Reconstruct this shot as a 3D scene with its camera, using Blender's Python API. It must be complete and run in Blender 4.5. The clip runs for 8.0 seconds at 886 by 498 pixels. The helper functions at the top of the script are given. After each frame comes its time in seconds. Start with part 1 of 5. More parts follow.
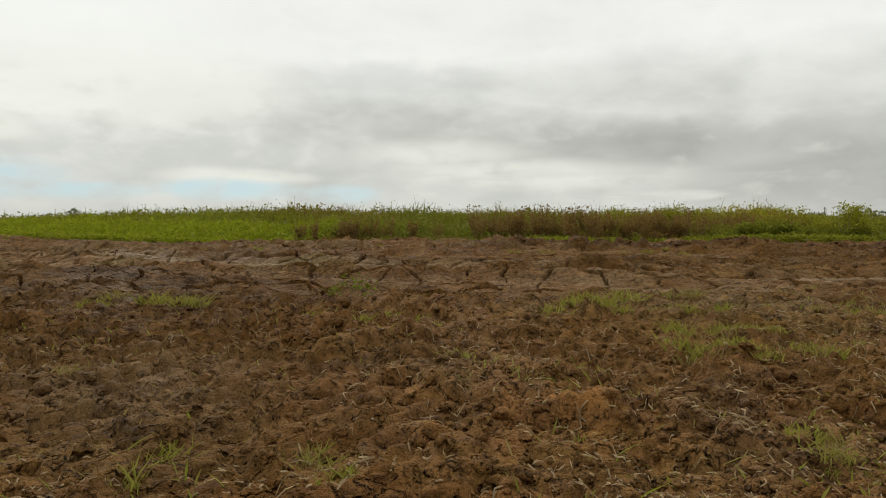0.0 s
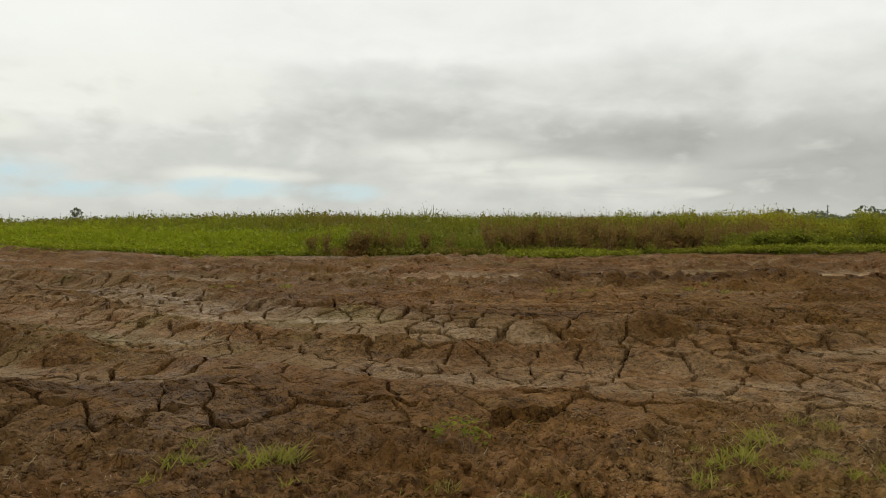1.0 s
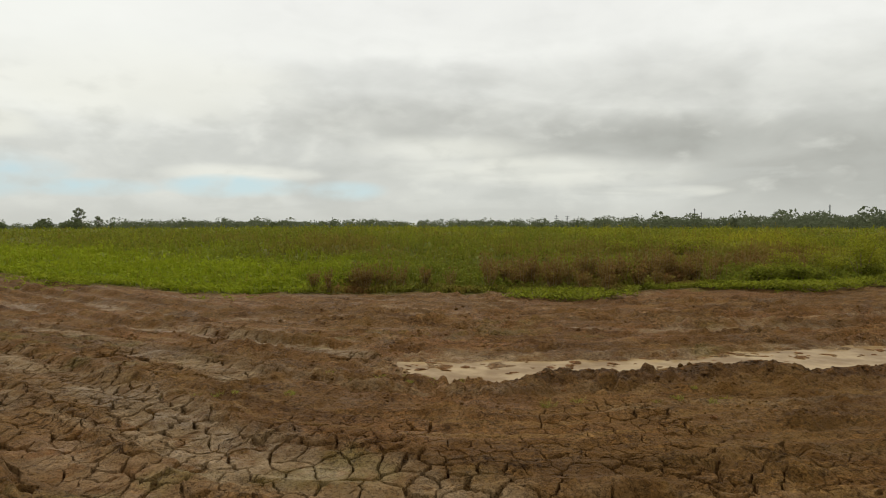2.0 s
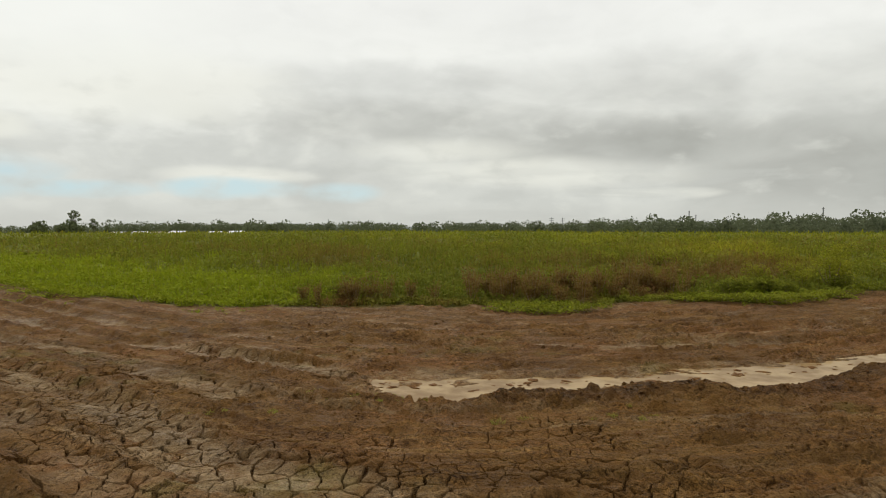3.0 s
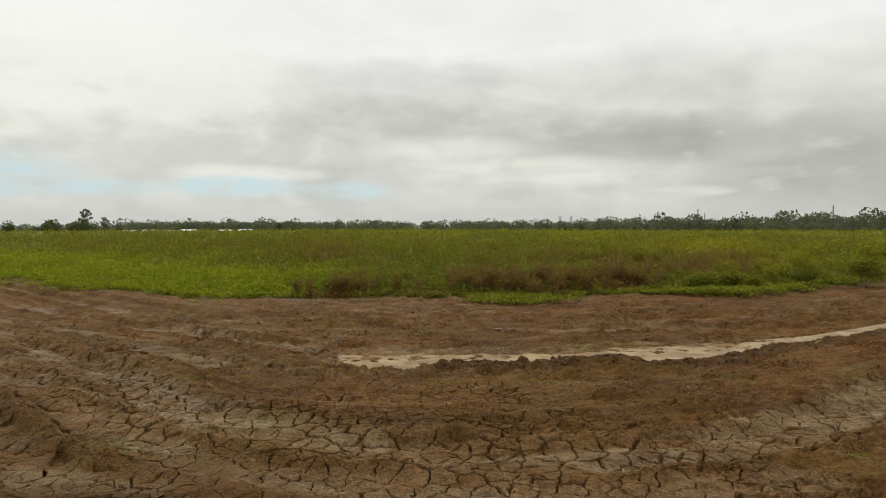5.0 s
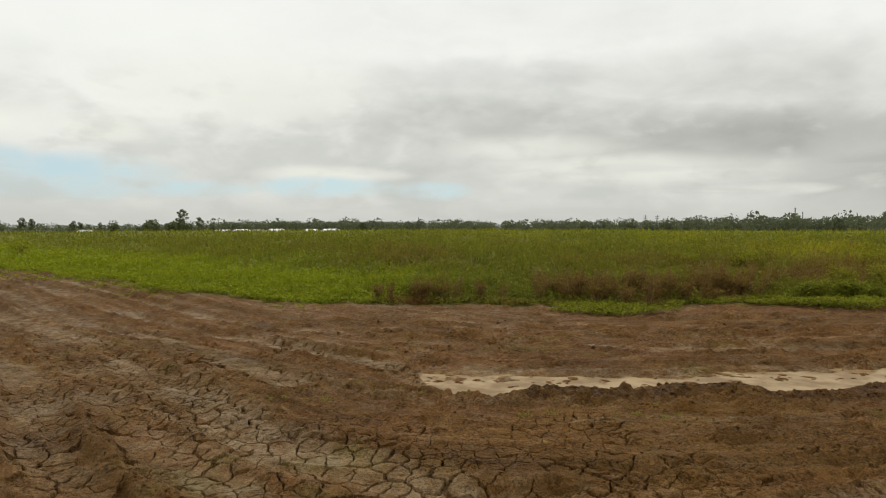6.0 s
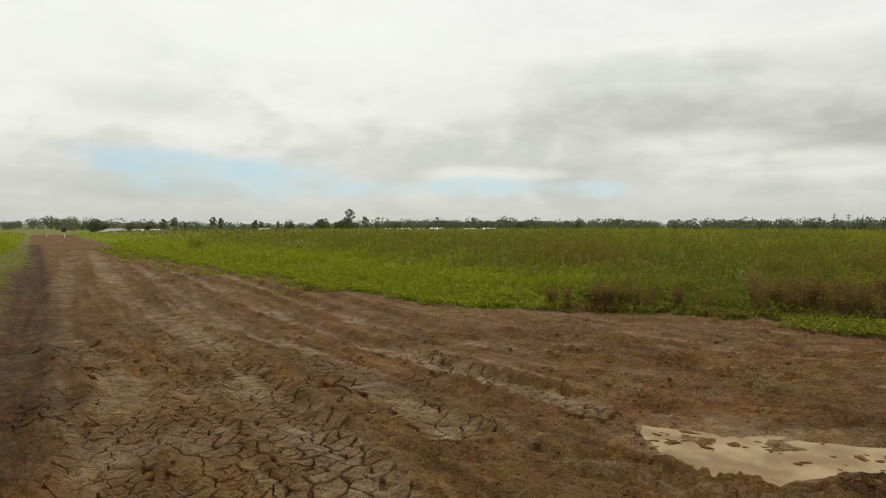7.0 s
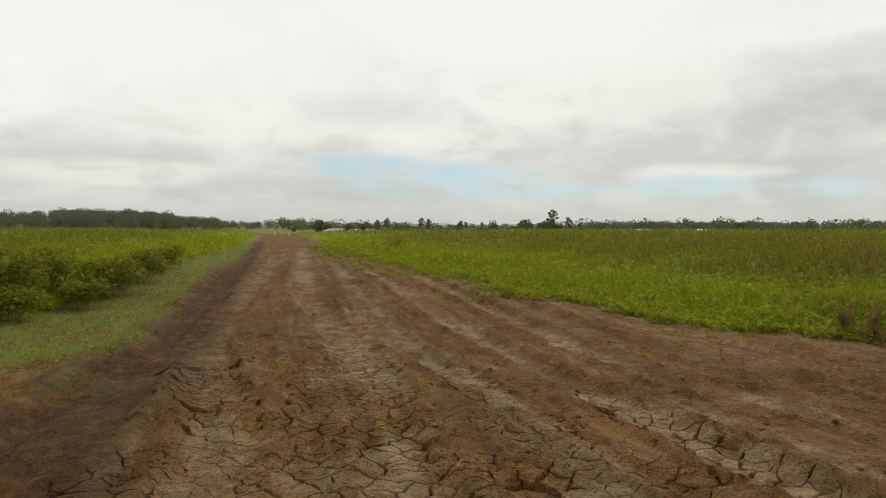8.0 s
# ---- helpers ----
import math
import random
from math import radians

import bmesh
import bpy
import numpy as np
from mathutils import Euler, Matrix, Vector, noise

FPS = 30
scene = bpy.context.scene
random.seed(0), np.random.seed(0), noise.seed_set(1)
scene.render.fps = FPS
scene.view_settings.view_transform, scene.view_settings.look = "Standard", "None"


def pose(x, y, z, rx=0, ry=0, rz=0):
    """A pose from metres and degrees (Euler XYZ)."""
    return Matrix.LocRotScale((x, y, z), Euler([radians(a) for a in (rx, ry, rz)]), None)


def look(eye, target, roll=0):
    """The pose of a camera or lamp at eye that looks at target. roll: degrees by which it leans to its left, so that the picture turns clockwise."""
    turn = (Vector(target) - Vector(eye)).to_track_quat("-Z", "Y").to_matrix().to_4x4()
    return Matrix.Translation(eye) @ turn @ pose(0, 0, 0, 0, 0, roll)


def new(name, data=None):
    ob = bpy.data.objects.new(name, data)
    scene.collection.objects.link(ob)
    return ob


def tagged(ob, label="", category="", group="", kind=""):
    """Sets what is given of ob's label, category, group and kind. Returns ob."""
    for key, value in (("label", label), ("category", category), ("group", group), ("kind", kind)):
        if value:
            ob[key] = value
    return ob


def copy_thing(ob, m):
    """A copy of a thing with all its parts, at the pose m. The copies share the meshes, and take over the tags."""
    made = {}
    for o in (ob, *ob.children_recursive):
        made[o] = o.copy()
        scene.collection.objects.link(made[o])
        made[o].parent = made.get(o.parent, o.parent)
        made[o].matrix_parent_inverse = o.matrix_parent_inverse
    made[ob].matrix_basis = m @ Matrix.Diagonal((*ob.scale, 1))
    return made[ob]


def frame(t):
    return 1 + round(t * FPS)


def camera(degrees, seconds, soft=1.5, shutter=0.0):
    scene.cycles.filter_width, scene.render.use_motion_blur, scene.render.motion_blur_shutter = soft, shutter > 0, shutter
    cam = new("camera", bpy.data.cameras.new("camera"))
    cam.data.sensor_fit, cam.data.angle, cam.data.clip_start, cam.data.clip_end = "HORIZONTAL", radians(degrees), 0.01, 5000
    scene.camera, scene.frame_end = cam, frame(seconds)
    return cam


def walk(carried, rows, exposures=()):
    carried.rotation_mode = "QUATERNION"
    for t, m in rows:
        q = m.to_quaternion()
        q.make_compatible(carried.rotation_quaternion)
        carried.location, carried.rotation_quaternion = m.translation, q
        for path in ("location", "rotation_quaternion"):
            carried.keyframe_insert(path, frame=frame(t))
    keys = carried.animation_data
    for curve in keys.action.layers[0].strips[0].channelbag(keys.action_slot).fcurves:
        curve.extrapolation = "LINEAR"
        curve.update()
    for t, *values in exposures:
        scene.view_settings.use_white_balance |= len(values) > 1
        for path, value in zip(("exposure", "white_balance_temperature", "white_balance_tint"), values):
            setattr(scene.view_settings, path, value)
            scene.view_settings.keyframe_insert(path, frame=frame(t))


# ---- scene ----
# A small drone lifts off a muddy farm lane, hangs, then turns left along the lane.
cam = camera(66.0, 8.0, soft=1.0)
ROWS = [
    # seconds, x, y, z, yaw, pitch, roll
    (0.0, 0.000, 0.000, 0.211, 0.00, -1.59, -0.03),
    (0.5, -0.142, 0.097, 0.366, 0.07, -1.64, 0.03),
    (1.0, -0.289, 0.196, 0.555, 0.15, -1.74, 0.06),
    (1.5, -0.352, 0.268, 0.998, 0.37, -1.76, 0.07),
    (2.0, -0.254, 0.001, 1.593, 0.30, -1.89, 0.06),
    (3.5, 0.311, -1.515, 1.999, -0.12, -1.69, 0.06),
    (4.0, 0.563, -2.121, 1.813, 0.22, -1.79, 0.05),
    (5.5, 0.927, -2.339, 2.051, 1.67, -1.91, 0.11),
    (6.0, 0.730, -1.488, 2.095, 7.50, -1.92, 0.08),
    (6.5, 0.345, -0.293, 2.060, 13.56, -1.98, 0.03),
    (7.0, -0.342, 1.312, 1.916, 20.66, -1.96, -0.06),
    (7.5, -1.182, 2.872, 1.821, 29.15, -1.94, -0.20),
    (8.0, -2.171, 4.472, 1.763, 37.55, -1.91, -0.21),
]
walk(cam, [(t, pose(x, y, z, 90 + pitch, roll, yaw)) for t, x, y, z, yaw, pitch, roll in ROWS])

# ---------------------------------------------------------------- node helpers
class Nodes:
    """Short calls for building a node tree."""

    def __init__(self, tree):
        self.tree = tree
        tree.nodes.clear()

    def put(self, kind, **values):
        node = self.tree.nodes.new(kind)
        for key, value in values.items():
            if key == "op":
                node.operation = value
            elif key == "blend":
                node.blend_type = value
        return node

    def link(self, value, socket):
        if isinstance(value, bpy.types.NodeSocket):
            self.tree.links.new(value, socket)
        elif isinstance(value, (tuple, list)) and len(value) == 3 and socket.type == "RGBA":
            socket.default_value = (*value, 1.0)
        else:
            socket.default_value = value

    def math(self, op, a, b=0.0, clamp=False):
        node = self.put("ShaderNodeMath", op=op)
        node.use_clamp = clamp
        self.link(a, node.inputs[0])
        self.link(b, node.inputs[1])
        return node.outputs[0]

    def mix(self, fac, a, b, blend="MIX"):
        node = self.tree.nodes.new("ShaderNodeMix")
        node.data_type = "RGBA"
        node.blend_type = blend
        self.link(fac, node.inputs[0])
        self.link(a, node.inputs[6])
        self.link(b, node.inputs[7])
        return node.outputs[2]

    def noise(self, scale, vector, detail=4.0, rough=0.55, warp=0.0):
        node = self.put("ShaderNodeTexNoise")
        node.inputs["Scale"].default_value = scale
        node.inputs["Detail"].default_value = detail
        node.inputs["Roughness"].default_value = rough
        node.inputs["Distortion"].default_value = warp
        self.link(vector, node.inputs["Vector"])
        return node.outputs["Fac"]

    def span(self, value, lo, hi, to_lo=0.0, to_hi=1.0, smooth=True):
        node = self.put("ShaderNodeMapRange")
        node.interpolation_type = "SMOOTHSTEP" if smooth else "LINEAR"
        for n, v in enumerate((value, lo, hi, to_lo, to_hi)):
            self.link(v, node.inputs[n])
        return node.outputs[0]

    def place(self):
        return self.put("ShaderNodeNewGeometry").outputs["Position"]

    def island(self):
        return self.put("ShaderNodeNewGeometry").outputs["Random Per Island"]

    def chance(self):
        return self.put("ShaderNodeObjectInfo").outputs["Random"]

    def zone(self, name):
        node = self.put("ShaderNodeAttribute")
        node.attribute_name = name
        parts = self.put("ShaderNodeSeparateColor")
        self.link(node.outputs["Color"], parts.inputs[0])
        return parts.outputs[0], parts.outputs[1], parts.outputs[2], node.outputs["Alpha"]

    def bump(self, height, strength, distance, normal=None):
        node = self.put("ShaderNodeBump")
        node.inputs["Strength"].default_value = strength
        node.inputs["Distance"].default_value = distance
        self.link(height, node.inputs["Height"])
        if normal is not None:
            self.link(normal, node.inputs["Normal"])
        return node.outputs[0]

    def surface(self, colour, rough, normal=None, metal=0.0, specular=0.5):
        node = self.put("ShaderNodeBsdfPrincipled")
        self.link(colour, node.inputs["Base Color"])
        self.link(rough, node.inputs["Roughness"])
        self.link(metal, node.inputs["Metallic"])
        self.link(specular, node.inputs["Specular IOR Level"])
        if normal is not None:
            self.link(normal, node.inputs["Normal"])
        return node.outputs[0]

    def leaf(self, colour, rough=0.6, through_light=0.35):
        solid = self.surface(colour, rough, specular=0.04)
        thin = self.put("ShaderNodeBsdfTranslucent")
        self.link(colour, thin.inputs["Color"])
        both = self.put("ShaderNodeMixShader")
        self.link(through_light, both.inputs[0])
        self.link(solid, both.inputs[1])
        self.link(thin.outputs[0], both.inputs[2])
        return both.outputs[0]

    def finish(self, shader):
        out = self.put("ShaderNodeOutputMaterial")
        self.link(shader, out.inputs["Surface"])


def material(name):
    mat = bpy.data.materials.new(name)
    mat.use_nodes = True
    return mat, Nodes(mat.node_tree)


# ---------------------------------------------------------------- sky and sun
SUN_TURN, SUN_HEIGHT = -14.0, 40.0
world = bpy.data.worlds.new("overcast_sky")
scene.world = world
world.use_nodes = True
n = Nodes(world.node_tree)
way = n.put("ShaderNodeTexCoord").outputs["Generated"]
axis = n.put("ShaderNodeSeparateXYZ")
n.link(way, axis.inputs[0])
wx, wy, wz = axis.outputs
rise = n.math("MAXIMUM", wz, 0.0)
turn = n.math("MULTIPLY", n.math("ARCTAN2", n.math("MULTIPLY", wx, -1.0), wy), 57.2958)
height = n.math("MULTIPLY", n.math("ARCSINE", rise), 57.2958)


def sky_noise(wide, tall, detail, warp):
    view = n.put("ShaderNodeVectorMath", op="MULTIPLY")
    n.link(way, view.inputs[0])
    view.inputs[1].default_value = (wide, wide, tall)
    return n.noise(1.0, view.outputs[0], detail, 0.5, warp)


puffs = sky_noise(3.2, 8.0, 7.0, 0.5)
billows = sky_noise(9.0, 19.0, 7.0, 0.4)
wisps = sky_noise(5.0, 42.0, 5.0, 0.3)
tatter = sky_noise(6.0, 15.0, 5.0, 0.5)
tat = n.math("SUBTRACT", n.math("ADD", n.math("MULTIPLY", tatter, 0.6), n.math("MULTIPLY", billows, 0.4)), 0.5)


def patch(at_turn, at_height, wide, tall, ragged=1.0, slant=0.0, soft=1.6):
    """A soft-edged area of the sky, ragged by the cloud noise: 1 in its middle, 0 outside."""
    away = n.math("SUBTRACT", turn, at_turn)
    a = n.math("DIVIDE", away, wide)
    lifted = n.math("SUBTRACT", n.math("SUBTRACT", height, at_height), n.math("MULTIPLY", away, slant))
    b = n.math("DIVIDE", lifted, tall)
    r = n.math("ADD", n.math("MULTIPLY", a, a), n.math("MULTIPLY", b, b))
    r = n.math("ADD", r, n.math("MULTIPLY", tat, -4.0 * ragged))
    return n.span(r, 0.8 - soft / 2, 0.8 + soft / 2, 1.0, 0.0)


def most(*areas):
    out = areas[0]
    for area in areas[1:]:
        out = n.math("MAXIMUM", out, area)
    return out


low = n.span(height, 4.0, 17.0, 1.0, 0.25)
cloud = n.mix(n.math("MULTIPLY", n.span(puffs, 0.62, 0.36, 0.0, 0.6), low), (0.90, 0.90, 0.885), (0.60, 0.60, 0.59))
cloud = n.mix(n.math("MULTIPLY", n.span(billows, 0.44, 0.66, 0.0, 0.32), low), cloud, (0.64, 0.64, 0.63))
cloud = n.mix(n.math("MULTIPLY", n.span(billows, 0.50, 0.34, 0.0, 0.6), low), cloud, (0.90, 0.895, 0.87))
cloud = n.mix(n.span(height, 9.0, 2.5, 0.0, 0.6), cloud, (0.56, 0.565, 0.55))
grey = most(patch(-17.0, 7.0, 17.0, 2.4, 0.7, 0.05, 3.0), patch(-34.0, 4.6, 16.0, 4.0, 0.6, 0.0, 3.0), n.math("MULTIPLY", patch(0.0, 8.6, 15.0, 2.0, 0.8, 0.0, 3.0), 0.7), n.math("MULTIPLY", patch(-22.0, 10.6, 22.0, 3.0, 0.9, 0.0, 3.0), 0.45))
faint = most(patch(25.0, 5.6, 5.0, 2.4, 1.2), patch(16.0, 6.2, 7.5, 1.5, 1.0), patch(11.0, 4.0, 2.2, 2.2, 1.1), patch(66.0, 6.0, 5.0, 2.4, 1.3), patch(60.0, 5.0, 3.0, 1.6, 1.3), patch(45.0, 9.2, 6.0, 1.8, 1.2), patch(51.0, 3.0, 9.0, 1.2, 1.2), patch(31.0, 6.6, 4.0, 1.5, 1.3), patch(4.0, 11.5, 9.0, 2.2, 1.0))
cloud = n.mix(n.math("MULTIPLY", faint, 0.38), cloud, (0.50, 0.505, 0.50))
cloud = n.mix(n.math("MULTIPLY", grey, 1.0), cloud, (0.40, 0.40, 0.385))
bright = most(patch(0.0, 6.4, 6.5, 1.0, 1.3, 0.0, 2.4), patch(-8.0, 4.6, 11.0, 1.2, 1.3, 0.03, 2.4), patch(-17.0, 2.8, 5.0, 0.5, 1.2), patch(17.0, 4.3, 5.0, 0.6, 1.3, 0.0, 2.4), patch(34.0, 7.3, 3.0, 1.0, 0.9), patch(25.0, 11.0, 12.0, 3.0, 0.6), patch(46.0, 7.6, 9.0, 1.4, 0.9), patch(63.0, 4.0, 7.0, 1.0, 1.0), patch(56.0, 8.6, 8.0, 2.0, 0.8))
cloud = n.mix(n.math("MULTIPLY", bright, 0.65), cloud, (0.88, 0.87, 0.82))
fluff = sky_noise(15.0, 32.0, 5.0, 0.1)
lower = n.span(height, 5.0, 15.0, 1.0, 0.2)
cloud = n.mix(n.math("MULTIPLY", n.span(fluff, 0.48, 0.72, 0.0, 0.40), lower), cloud, (0.52, 0.525, 0.51))
cloud = n.mix(n.math("MULTIPLY", n.span(fluff, 0.48, 0.27, 0.0, 0.36), lower), cloud, (0.82, 0.82, 0.79))
glare = most(patch(64.0, 13.0, 22.0, 6.0, 0.6), patch(32.0, 16.0, 16.0, 5.0, 0.6))
cloud = n.mix(n.math("MULTIPLY", glare, 0.6), cloud, (0.94, 0.945, 0.92))
streak = n.math("MULTIPLY", n.span(wisps, 0.50, 0.66), n.span(height, 6.5, 3.0, 0.0, 0.5))
cloud = n.mix(streak, cloud, (0.58, 0.585, 0.575))
air = n.put("ShaderNodeTexSky")
air.sky_type = "NISHITA"
air.sun_disc = False
air.sun_elevation = radians(SUN_HEIGHT)
air.sun_rotation = radians(SUN_TURN)
air = n.mix(1.0, air.outputs[0], (0.07, 0.07, 0.07), "MULTIPLY")
air = n.mix(0.75, air, (0.51, 0.70, 0.84))
gap = most(patch(35.0, 4.2, 6.5, 1.5, 0.9, 0.03), patch(17.5, 3.2, 5.0, 0.8, 1.0), patch(8.0, 2.9, 3.2, 0.8, 0.9), patch(43.0, 4.9, 7.5, 1.3, 1.0, 0.06), patch(28.0, 3.0, 5.0, 0.7, 1.0), patch(37.0, 3.4, 8.0, 1.3, 0.7))
sky = n.mix(n.math("MULTIPLY", n.math("MULTIPLY", gap, n.span(n.math("ADD", n.math("MULTIPLY", fluff, 0.6), n.math("MULTIPLY", billows, 0.4)), 0.42, 0.64, 1.0, 0.3)), 1.0), cloud, air)
sky = n.mix(n.span(height, 5.0, 22.0, 1.0, 0.35), sky, n.mix(1.0, sky, (0.99, 1.005, 0.955), "MULTIPLY"))
haze = n.span(height, 0.2, 2.6, 1.0, 0.0)
sky = n.mix(n.math("MULTIPLY", haze, 0.6), sky, (0.555, 0.56, 0.515))
below = n.span(wz, -0.02, 0.0, 1.0, 0.0)
sky = n.mix(below, sky, (0.10, 0.09, 0.07))
back = n.put("ShaderNodeBackground")
n.link(sky, back.inputs["Color"])
back.inputs["Strength"].default_value = 1.0
out = n.put("ShaderNodeOutputWorld")
n.link(back.outputs[0], out.inputs["Surface"])

sun = new("sun", bpy.data.lights.new("sun", "SUN"))
sun.data.energy = 1.5
sun.data.angle = radians(12)
sun.data.color = (1.0, 0.96, 0.9)
a, e = radians(SUN_TURN), radians(SUN_HEIGHT)
sun.matrix_world = look((math.sin(a) * math.cos(e) * 50, math.cos(a) * math.cos(e) * 50, math.sin(e) * 50), (0, 0, 0))
scene.view_settings.exposure = 0.0


# ---------------------------------------------------------------- materials
def soil_material(name, plate=False):
    mat, n = material(name)
    p = n.place()
    pale, green, dark, red = n.zone("zone")
    # the same noise, drawn out along the wheel tracks
    over, along, _, _ = n.zone("lane")
    drawn = n.put("ShaderNodeCombineXYZ")
    n.link(n.math("MULTIPLY", over, 4.2), drawn.inputs[0])
    n.link(n.math("MULTIPLY", along, 0.8), drawn.inputs[1])
    smear = n.noise(1.0, drawn.outputs[0], 6.0, 0.65, 0.4)
    low, high = (0.36, 0.54) if plate else (0.42, 0.57)
    broad, patchy = n.noise(0.9, p, 5.0), n.noise(4.0, p, 7.0, 0.65)
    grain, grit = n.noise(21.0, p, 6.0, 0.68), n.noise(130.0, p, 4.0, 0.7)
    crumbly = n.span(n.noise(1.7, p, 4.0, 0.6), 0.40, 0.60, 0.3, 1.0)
    col = n.mix(n.span(broad, 0.35, 0.65), (0.126, 0.060, 0.015), (0.167, 0.086, 0.024))
    col = n.mix(n.span(patchy, 0.46, 0.66, 0.0, 0.6), col, (0.212, 0.119, 0.034))
    col = n.mix(n.math("MULTIPLY", red, n.span(patchy, 0.30, 0.65, 0.25, 0.9)), col, (0.212, 0.096, 0.033))
    col = n.mix(n.span(smear, 0.50, 0.66, 0.0, 0.55), col, (0.234, 0.136, 0.044))
    col = n.mix(n.span(smear, 0.48, 0.34, 0.0, 0.6), col, (0.080, 0.039, 0.011))
    crust = n.math("MULTIPLY", pale, n.span(n.noise(3.4, p, 8.0, 0.72), low, high))
    crumbly = n.math("MULTIPLY", crumbly, n.math("SUBTRACT", 1.0, n.math("MULTIPLY", crust, 0.6)))
    col = n.mix(n.math("MULTIPLY", crust, 0.9), col, n.mix(n.span(patchy, 0.35, 0.65), (0.250, 0.164, 0.078), (0.340, 0.238, 0.128)))
    col = n.mix(n.math("MULTIPLY", dark, n.span(patchy, 0.25, 0.58)), col, (0.064, 0.033, 0.012))
    col = n.mix(n.math("MULTIPLY", green, n.span(n.noise(9.0, p, 6.0, 0.72), 0.30, 0.54)), col, (0.160, 0.172, 0.040))
    # Soil mottling; its darks also paint the shade of crevices into the colour.
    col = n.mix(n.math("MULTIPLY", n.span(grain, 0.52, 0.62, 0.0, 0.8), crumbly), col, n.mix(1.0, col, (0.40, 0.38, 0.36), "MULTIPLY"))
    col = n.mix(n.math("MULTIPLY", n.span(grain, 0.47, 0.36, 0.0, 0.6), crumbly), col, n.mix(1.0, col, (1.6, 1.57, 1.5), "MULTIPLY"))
    col = n.mix(n.span(grit, 0.58, 0.72, 0.0, 0.15), col, n.mix(1.0, col, (1.7, 1.65, 1.6), "MULTIPLY"))
    # Finer flecks add to that painted crevice shade.
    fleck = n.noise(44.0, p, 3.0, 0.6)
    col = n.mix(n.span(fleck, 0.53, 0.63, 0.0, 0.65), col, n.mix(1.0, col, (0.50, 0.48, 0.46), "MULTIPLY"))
    # Hard-edged spots: dark for shaded hollows, light for crumb tops, all in colour.
    shade_specks = n.noise(10.0, p, 5.0, 0.72)
    col = n.mix(n.math("MULTIPLY", n.span(shade_specks, 0.545, 0.62, 0.0, 0.6), crumbly), col, n.mix(1.0, col, (0.45, 0.43, 0.42), "MULTIPLY"))
    col = n.mix(n.math("MULTIPLY", n.span(shade_specks, 0.455, 0.38, 0.0, 0.5), crumbly), col, n.mix(1.0, col, (1.7, 1.66, 1.6), "MULTIPLY"))
    damp = n.span(n.noise(1.3, p, 5.0, 0.6), 0.45, 0.70, 0.0, 0.25)
    wet = n.math("SUBTRACT", n.math("SUBTRACT", n.span(patchy, 0.3, 0.7, 0.95, 0.78), n.math("MULTIPLY", pale, 0.14)), damp)
    normal = n.bump(n.noise(48.0, p, 4.0, 0.6), 0.85, 0.018)
    normal = n.bump(n.noise(11.0, p, 6.0, 0.7), 0.75, 0.065, normal)
    crumbs_up = n.math("MULTIPLY", n.span(n.noise(24.0, p, 3.0, 0.6), 0.48, 0.56), crumbly)
    normal = n.bump(crumbs_up, 0.7, 0.022, normal)
    n.finish(n.surface(col, wet, normal, specular=0.07))
    return mat


def foliage_material(name, green, lush, dry, yellow, through_light=0.35):
    """Leaves whose 'tint' attribute says how dry (red), how yellow (green) and how lush (blue) they are."""
    mat, n = material(name)
    dried, yellowed, lushness, spare = n.zone("tint")
    one = n.island()
    col = n.mix(lushness, green, lush)
    col = n.mix(yellowed, col, yellow)
    col = n.mix(dried, col, dry)
    col = n.mix(n.span(one, 0.0, 1.0, 0.0, 0.55, False), col, n.mix(1.0, col, (0.55, 0.57, 0.50), "MULTIPLY"))
    n.finish(n.leaf(col, 0.85, through_light))
    return mat


def plain_material(name, low, high, scale, rough, bump=0.3, metal=0.0):
    mat, n = material(name)
    p = n.place()
    blot, fine = n.noise(scale, p, 5.0, 0.6), n.noise(scale * 9, p, 4.0, 0.6)
    col = n.mix(n.span(blot, 0.3, 0.7), low, high)
    col = n.mix(n.span(fine, 0.45, 0.75, 0.0, 0.35), col, tuple(0.55 * c for c in low))
    n.finish(n.surface(col, rough, n.bump(fine, bump, 0.02), metal))
    return mat


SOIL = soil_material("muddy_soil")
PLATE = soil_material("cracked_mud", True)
WEEDS = foliage_material("weed_leaves", (0.158, 0.178, 0.022), (0.264, 0.312, 0.015), (0.225, 0.118, 0.042), (0.410, 0.380, 0.030))
# Weed colours at about two thirds: the dark between plants is put into colour.
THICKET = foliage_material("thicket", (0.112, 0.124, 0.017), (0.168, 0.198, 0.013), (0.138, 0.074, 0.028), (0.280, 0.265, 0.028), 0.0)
TURF = foliage_material("short_turf", (0.205, 0.215, 0.034), (0.255, 0.300, 0.033), (0.330, 0.225, 0.095), (0.330, 0.310, 0.050))
STRAW = plain_material("dry_straw", (0.15, 0.095, 0.040), (0.36, 0.25, 0.115), 60.0, 0.8)
BARK = plain_material("bark", (0.10, 0.085, 0.07), (0.20, 0.17, 0.14), 3.0, 0.9)
# Far leaves, woods and hills: haze is mixed into these three colours.
CROWN = foliage_material("hazed_tree_leaves", (0.125, 0.150, 0.080), (0.145, 0.178, 0.082), (0.185, 0.165, 0.10), (0.180, 0.205, 0.095), 0.45)
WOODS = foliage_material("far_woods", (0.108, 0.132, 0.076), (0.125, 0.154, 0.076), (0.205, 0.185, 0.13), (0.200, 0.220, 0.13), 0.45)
HILL = plain_material("hazed_hill_scrub", (0.17, 0.20, 0.185), (0.21, 0.23, 0.205), 0.02, 0.95)
